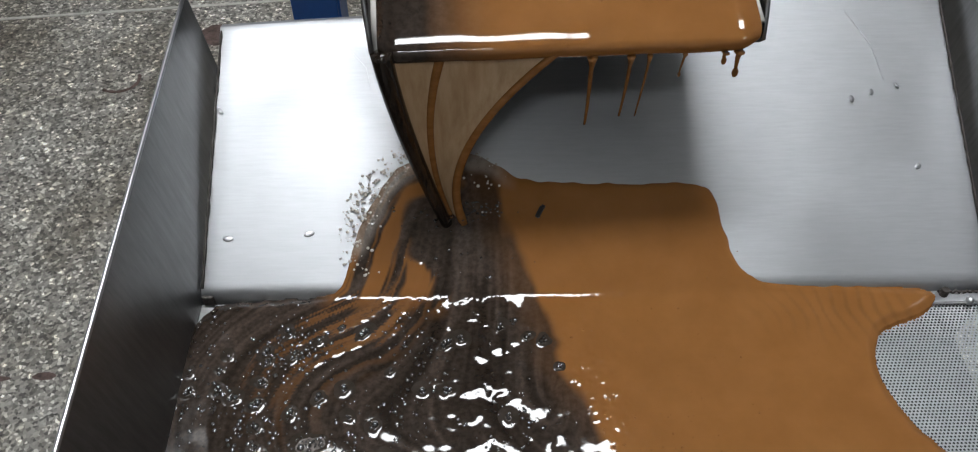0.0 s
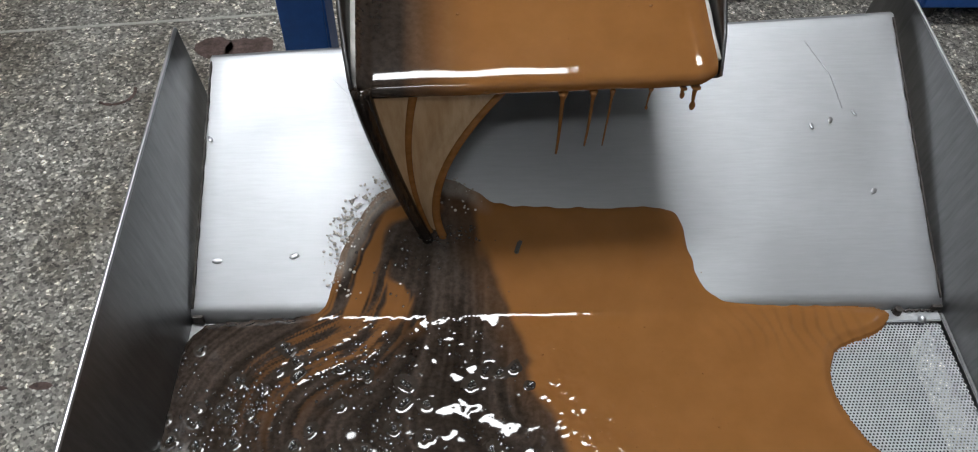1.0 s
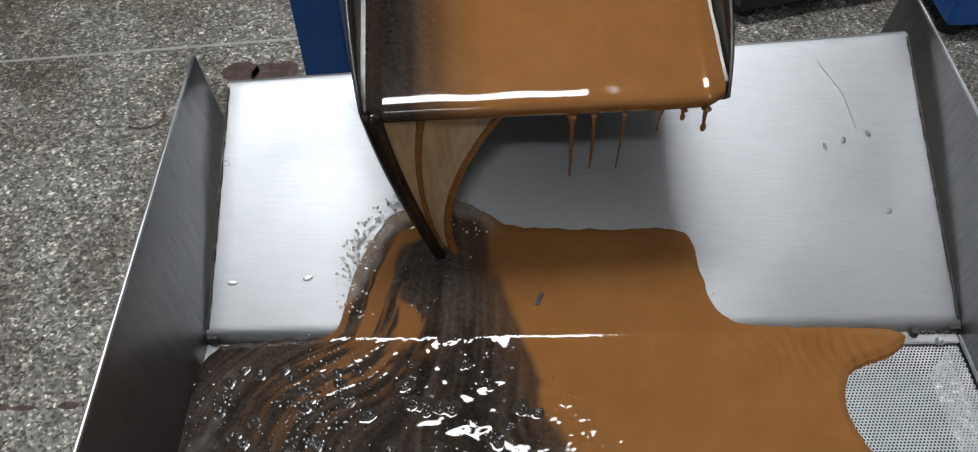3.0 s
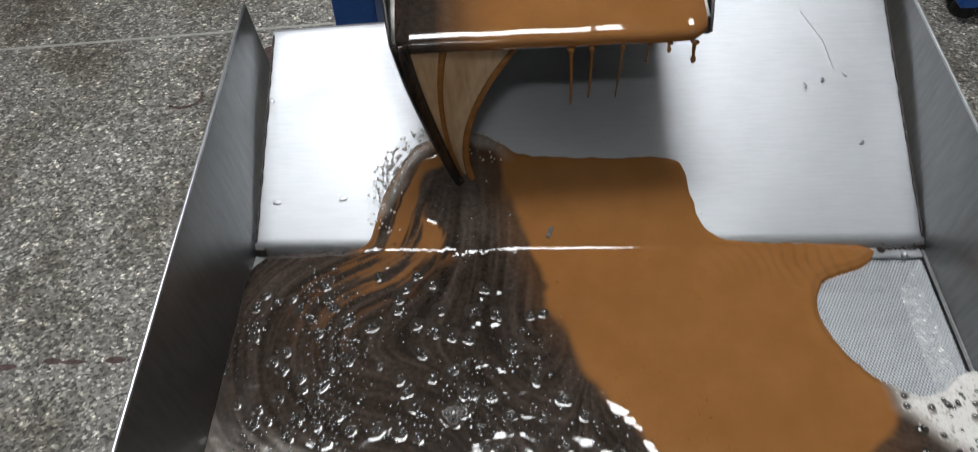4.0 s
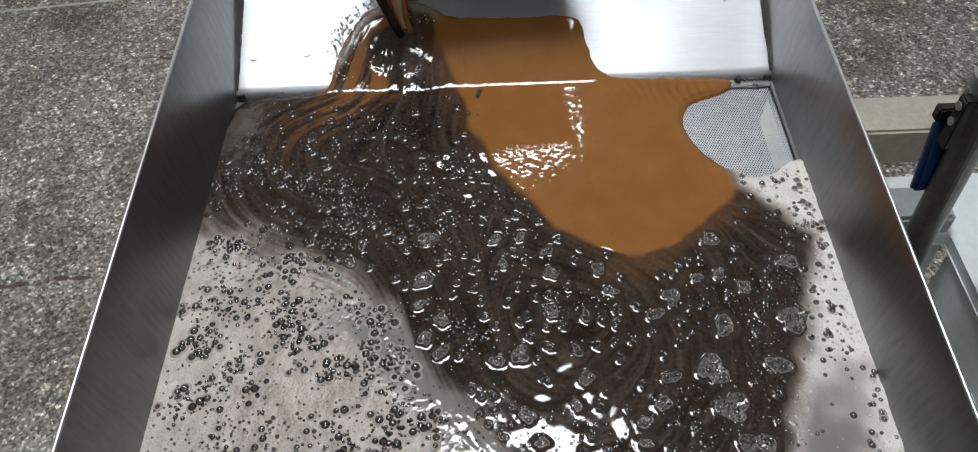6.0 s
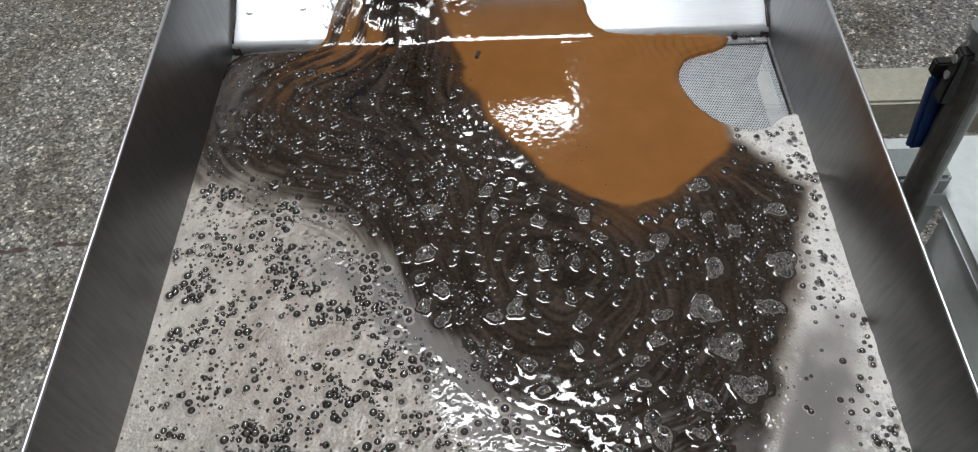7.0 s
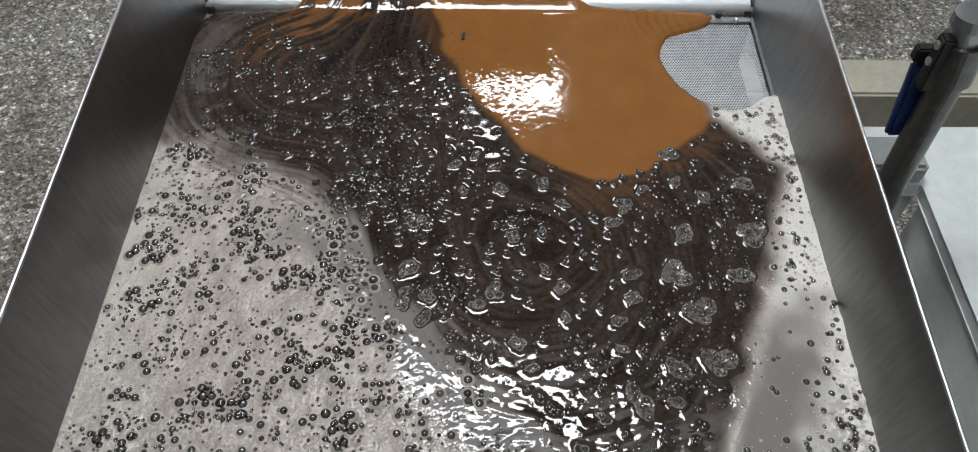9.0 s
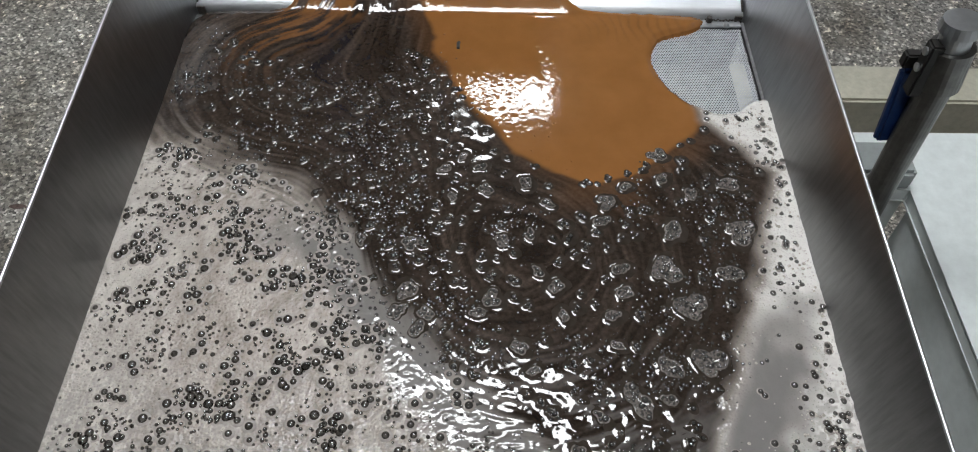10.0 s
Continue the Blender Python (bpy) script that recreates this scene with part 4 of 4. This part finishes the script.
def side_table():
    """White steel table beside the tray, with a post and a clamp on it."""
    top = -0.19
    table = empty("side_table", (0.80, -0.35, FLOOR), label="white enamelled steel table beside the tray", category="table")
    h = top - FLOOR
    outline = [(-0.33, 0.36), (-0.33, 0.262), (-0.254, 0.262), (-0.254, -0.45), (0.45, -0.45), (0.45, 0.37)]
    part("table_top", prism(outline, "z", h - 0.022, h, 0.002), WHITE, table)
    for x, y in ((-0.15, -0.40), (0.40, -0.40), (-0.26, 0.30), (0.40, 0.30)):
        part("leg", boxed(x - 0.02, x + 0.02, y - 0.02, y + 0.02, 0, h - 0.0222, 0.003), WHITE, table)
    part("apron", boxed(-0.23, 0.40, -0.44, -0.41, h - 0.10, h - 0.0224, 0.003), GREY, table)
    part("apron", boxed(-0.250, -0.232, -0.405, 0.255, h - 0.13, h - 0.0224, 0.003), WHITE, table)
    brace = part("brace", boxed(-0.02, 0.02, -0.02, 0.02, -0.02, 0.36, 0.012), WHITE, table, "sloped white box brace")
    brace.matrix_basis = pose(-0.300, 0.075, h - 0.20, 0, 38, 14)
    bm = bmesh.new()
    rod(bm, (-0.40, 0.09, 0.44), (0.40, 0.08, 0.44), 0.017, seg=20)
    part("cross_tube", bm, WHITE, table, "round white cross tube", True)
    bm = bmesh.new()
    rod(bm, (-0.15, 0.085, 0.0), (-0.15, 0.085, 0.42), 0.02, seg=16)
    part("foot_post", bm, BLACK, table, "black foot post", True)
    block = tagged(part("grey_block", boxed(-0.05, 0.045, -0.03, 0.025, 0, 0.032, 0.005), GREY), "grey painted block lying on the white table", "block")
    block.location = (0.498, -0.060, top)
    post = empty("clamp_post", (0.490, -0.140, top), label="dark steel post with clamp collar and blue lever", category="post")
    bm = bmesh.new()
    rod(bm, (-0.004, 0, FLOOR - top), (-0.022, 0.006, 0.215), 0.0165, seg=28)
    part("tube", bm, TUBE, post, smooth=False)
    bm = bmesh.new()
    rod(bm, (-0.022, 0.006, 0.2155), (-0.027, 0.008, 0.262), 0.021, seg=28)
    collar = part("collar", bm, TUBE, post, "steel clamp collar")
    bm = bmesh.new()
    rod(bm, (-0.0272, 0.008, 0.2625), (-0.029, 0.0085, 0.28), 0.0155, 0.0145, seg=24)
    rod(bm, (-0.029, 0.0085, 0.2802), (-0.030, 0.009, 0.292), 0.0195, 0.018, seg=24)
    part("cap_nut", bm, EDGE, collar, "bright cap nut")
    for dx, dz in ((-0.048, 0.258), (-0.048, 0.238)):
        bm = bmesh.new()
        rod(bm, (dx - 0.006, 0.004, dz), (dx + 0.008, 0.004, dz), 0.0045, seg=8)
        part("clamp_screw", bm, EDGE, collar)
    part("hinge_plate", boxed(-0.052, -0.038, -0.004, 0.012, 0.205, 0.268, 0.002), BLACK, collar)
    lever = part("lever", boxed(-0.017, 0.017, -0.006, 0.006, -0.105, 0.0, 0.004), NAVY, post, "flat dark blue lever handle")
    lever.matrix_basis = pose(-0.038, 0.024, 0.222, 0, -6, 0)
    part("lever_neck", boxed(-0.058, -0.030, 0.018, 0.030, 0.2225, 0.240, 0.002), BLACK, post)


def beige_frame():
    beam = empty("beige_frame", (1.05, 0.56, FLOOR), label="beige painted box beam of a low machine frame", category="machine frame")
    part("beam", boxed(-0.58, 0.6, -0.055, 0.055, 0.19, 0.29, 0.006), BEIGE, beam)
    for x in (-0.45, 0.5):
        part("foot", boxed(x - 0.05, x + 0.05, -0.05, 0.05, 0, 0.1895, 0.004), BLACK, beam)


def blue_column():
    ob = empty("blue_column", (-0.285, 0.53, FLOOR), label="bright blue painted steel machine column", category="machine column")
    part("column", boxed(-0.030, 0.030, -0.03, 0.03, 0.008, 1.75, 0.003), BLUE, ob)
    part("base_plate", boxed(-0.06, 0.06, -0.06, 0.06, 0, 0.0078, 0.001), BLUE, ob)


def dark_machine(x, y, turn, w, d, low, high, mat, label):
    ob = empty("floor_machine", (x, y, FLOOR), label=label, category="machine")
    ob.rotation_euler[2] = radians(turn)
    part("body", boxed(-w / 2, w / 2, 0, d, low, high, 0.01), mat, ob)
    for i in (-1, 1):
        for k in (0.08, d - 0.08):
            bm = bmesh.new()
            rod(bm, (i * (w / 2 - 0.06), k, 0), (i * (w / 2 - 0.06), k, low - 0.0002), 0.035, 0.025)
            part("foot", bm, BLACK, ob)


def floor_marks():
    random.seed(9)
    def blot(name, cx, cy, rx, ry, label, k=26):
        bm = bmesh.new()
        vs = []
        for i in range(k):
            a = 6.283 * i / k
            q = 0.92 + 0.16 * random.random()
            vs.append(bm.verts.new((cx + rx * q * math.cos(a), cy + ry * q * math.sin(a), FLOOR + 0.0008 + 0.0002 * (int(abs(cx) * 1000) % 7))))
        bm.faces.new(vs)
        tagged(part(name, bm, RUST), label, "stain", kind="structure")
    for cx, cy, rx, ry in ((-0.742, 1.425, 0.052, 0.044), (-0.665, 1.418, 0.050, 0.046), (-0.620, 1.425, 0.036, 0.044)):
        blot("floor_stain", cx, cy, rx, ry, "rusty brown stain on the terrazzo")
    for k in (0, 1, 2, 4, 5, 7):
        blot("floor_stain", -1.21 + 0.045 * k, 0.402 + 0.003 * k + 0.006 * math.sin(5 * k), 0.016 + 0.014 * random.random(), 0.005 + 0.006 * random.random(), "thin rusty streak on the terrazzo", 14)
    verts, faces = tube([(-0.96 + 0.05 * math.cos(a), 1.25 + 0.045 * math.sin(a), FLOOR) for a in [-2.2 + 0.14 * i for i in range(20)]], [0.002 + 0.004 * random.random() for _ in range(20)], 6)
    tagged(arrays("floor_stain", verts, faces, RUST), "curved dark scuff on the terrazzo", "stain", kind="structure")


machine_stand()
side_table()
beige_frame()
blue_column()
dark_machine(0.93, 1.66, 14, 0.60, 0.5, 0.05, 0.70, BLACK, "blackened iron machine body on short feet")
dark_machine(1.55, 1.50, 0, 0.74, 0.5, 0.06, 0.90, BLUE, "dark blue machine cabinet on black feet")
# last body is added only to cast the soft shadow at far left
dark_machine(-1.62, 1.86, 8, 1.5, 0.6, 0.10, 0.60, BLACK, "low dark body added to cast a soft shadow beyond the floor joint")
floor_marks()


# ---- moves ----
def motions():
    rng = np.random.RandomState(5)
    times = [0.5 * k for k in range(21)]
    places = drift([b[1] for b in BUBBLES], [b[2] for b in BUBBLES], times, 8.0)
    levels = [bed(py) for _, py in places]
    # bubbles well up from under the foot of the stream
    rise = [np.clip(np.maximum(1.4 - np.hypot(px - POUR[0], py - POUR[1]) / 0.06, (py + 0.03) / 0.02), 0, 1) for px, py in places]
    for i, (ob, x, y, turn, size) in enumerate(BUBBLES):
        rows = []
        spin = rng.uniform(-4, 4)
        for k, t in enumerate(times):
            rows.append((t, pose(float(places[k][0][i]), float(places[k][1][i]), float(levels[k][i]) + 0.0006 - 0.008 * float(rise[k][i]), 0, 0, turn + spin * (t - 8.0))))
        walk(ob, rows)
    turns = ((0, 4), (0.5, 10), (1.0, 12), (1.5, 14), (2.0, 14), (2.3, 40), (2.5, 62), (2.7, 30), (3.3, 16), (4.0, 16), (4.5, 20), (5.0, 30), (6.0, 22), (7.0, 30), (8.0, 20), (9.0, 30), (10.0, 22))
    walk(STREAM, [(t, pose(*HINGE, 0, 0, a)) for t, a in turns])
    for k, ob in enumerate(DRIPS):
        x, y, z = ob.location
        walk(ob, [(t, pose(x + 0.004 * math.sin(0.7 * t + 2 * k), y, z, 0, 1.2 * math.sin(1.3 * t + k), 0)) for t in (0, 1, 2, 3, 4, 5, 6, 7, 8, 9, 10)])
    scrap = ((0, -0.046, 0.056, 22, -30), (1.0, -0.043, 0.046, 22, -20), (1.5, -0.041, 0.038, 22, -30), (2.5, -0.037, 0.028, 22, -25), (4.0, -0.033, 0.009, 12, -20), (10, -0.012, -0.06, 0, 0))
    walk(SCRAP, [(t, pose(x, y, float(bed(np.array(y))) + 0.0008, tip, 0, turn)) for t, x, y, tip, turn in scrap])


motions()
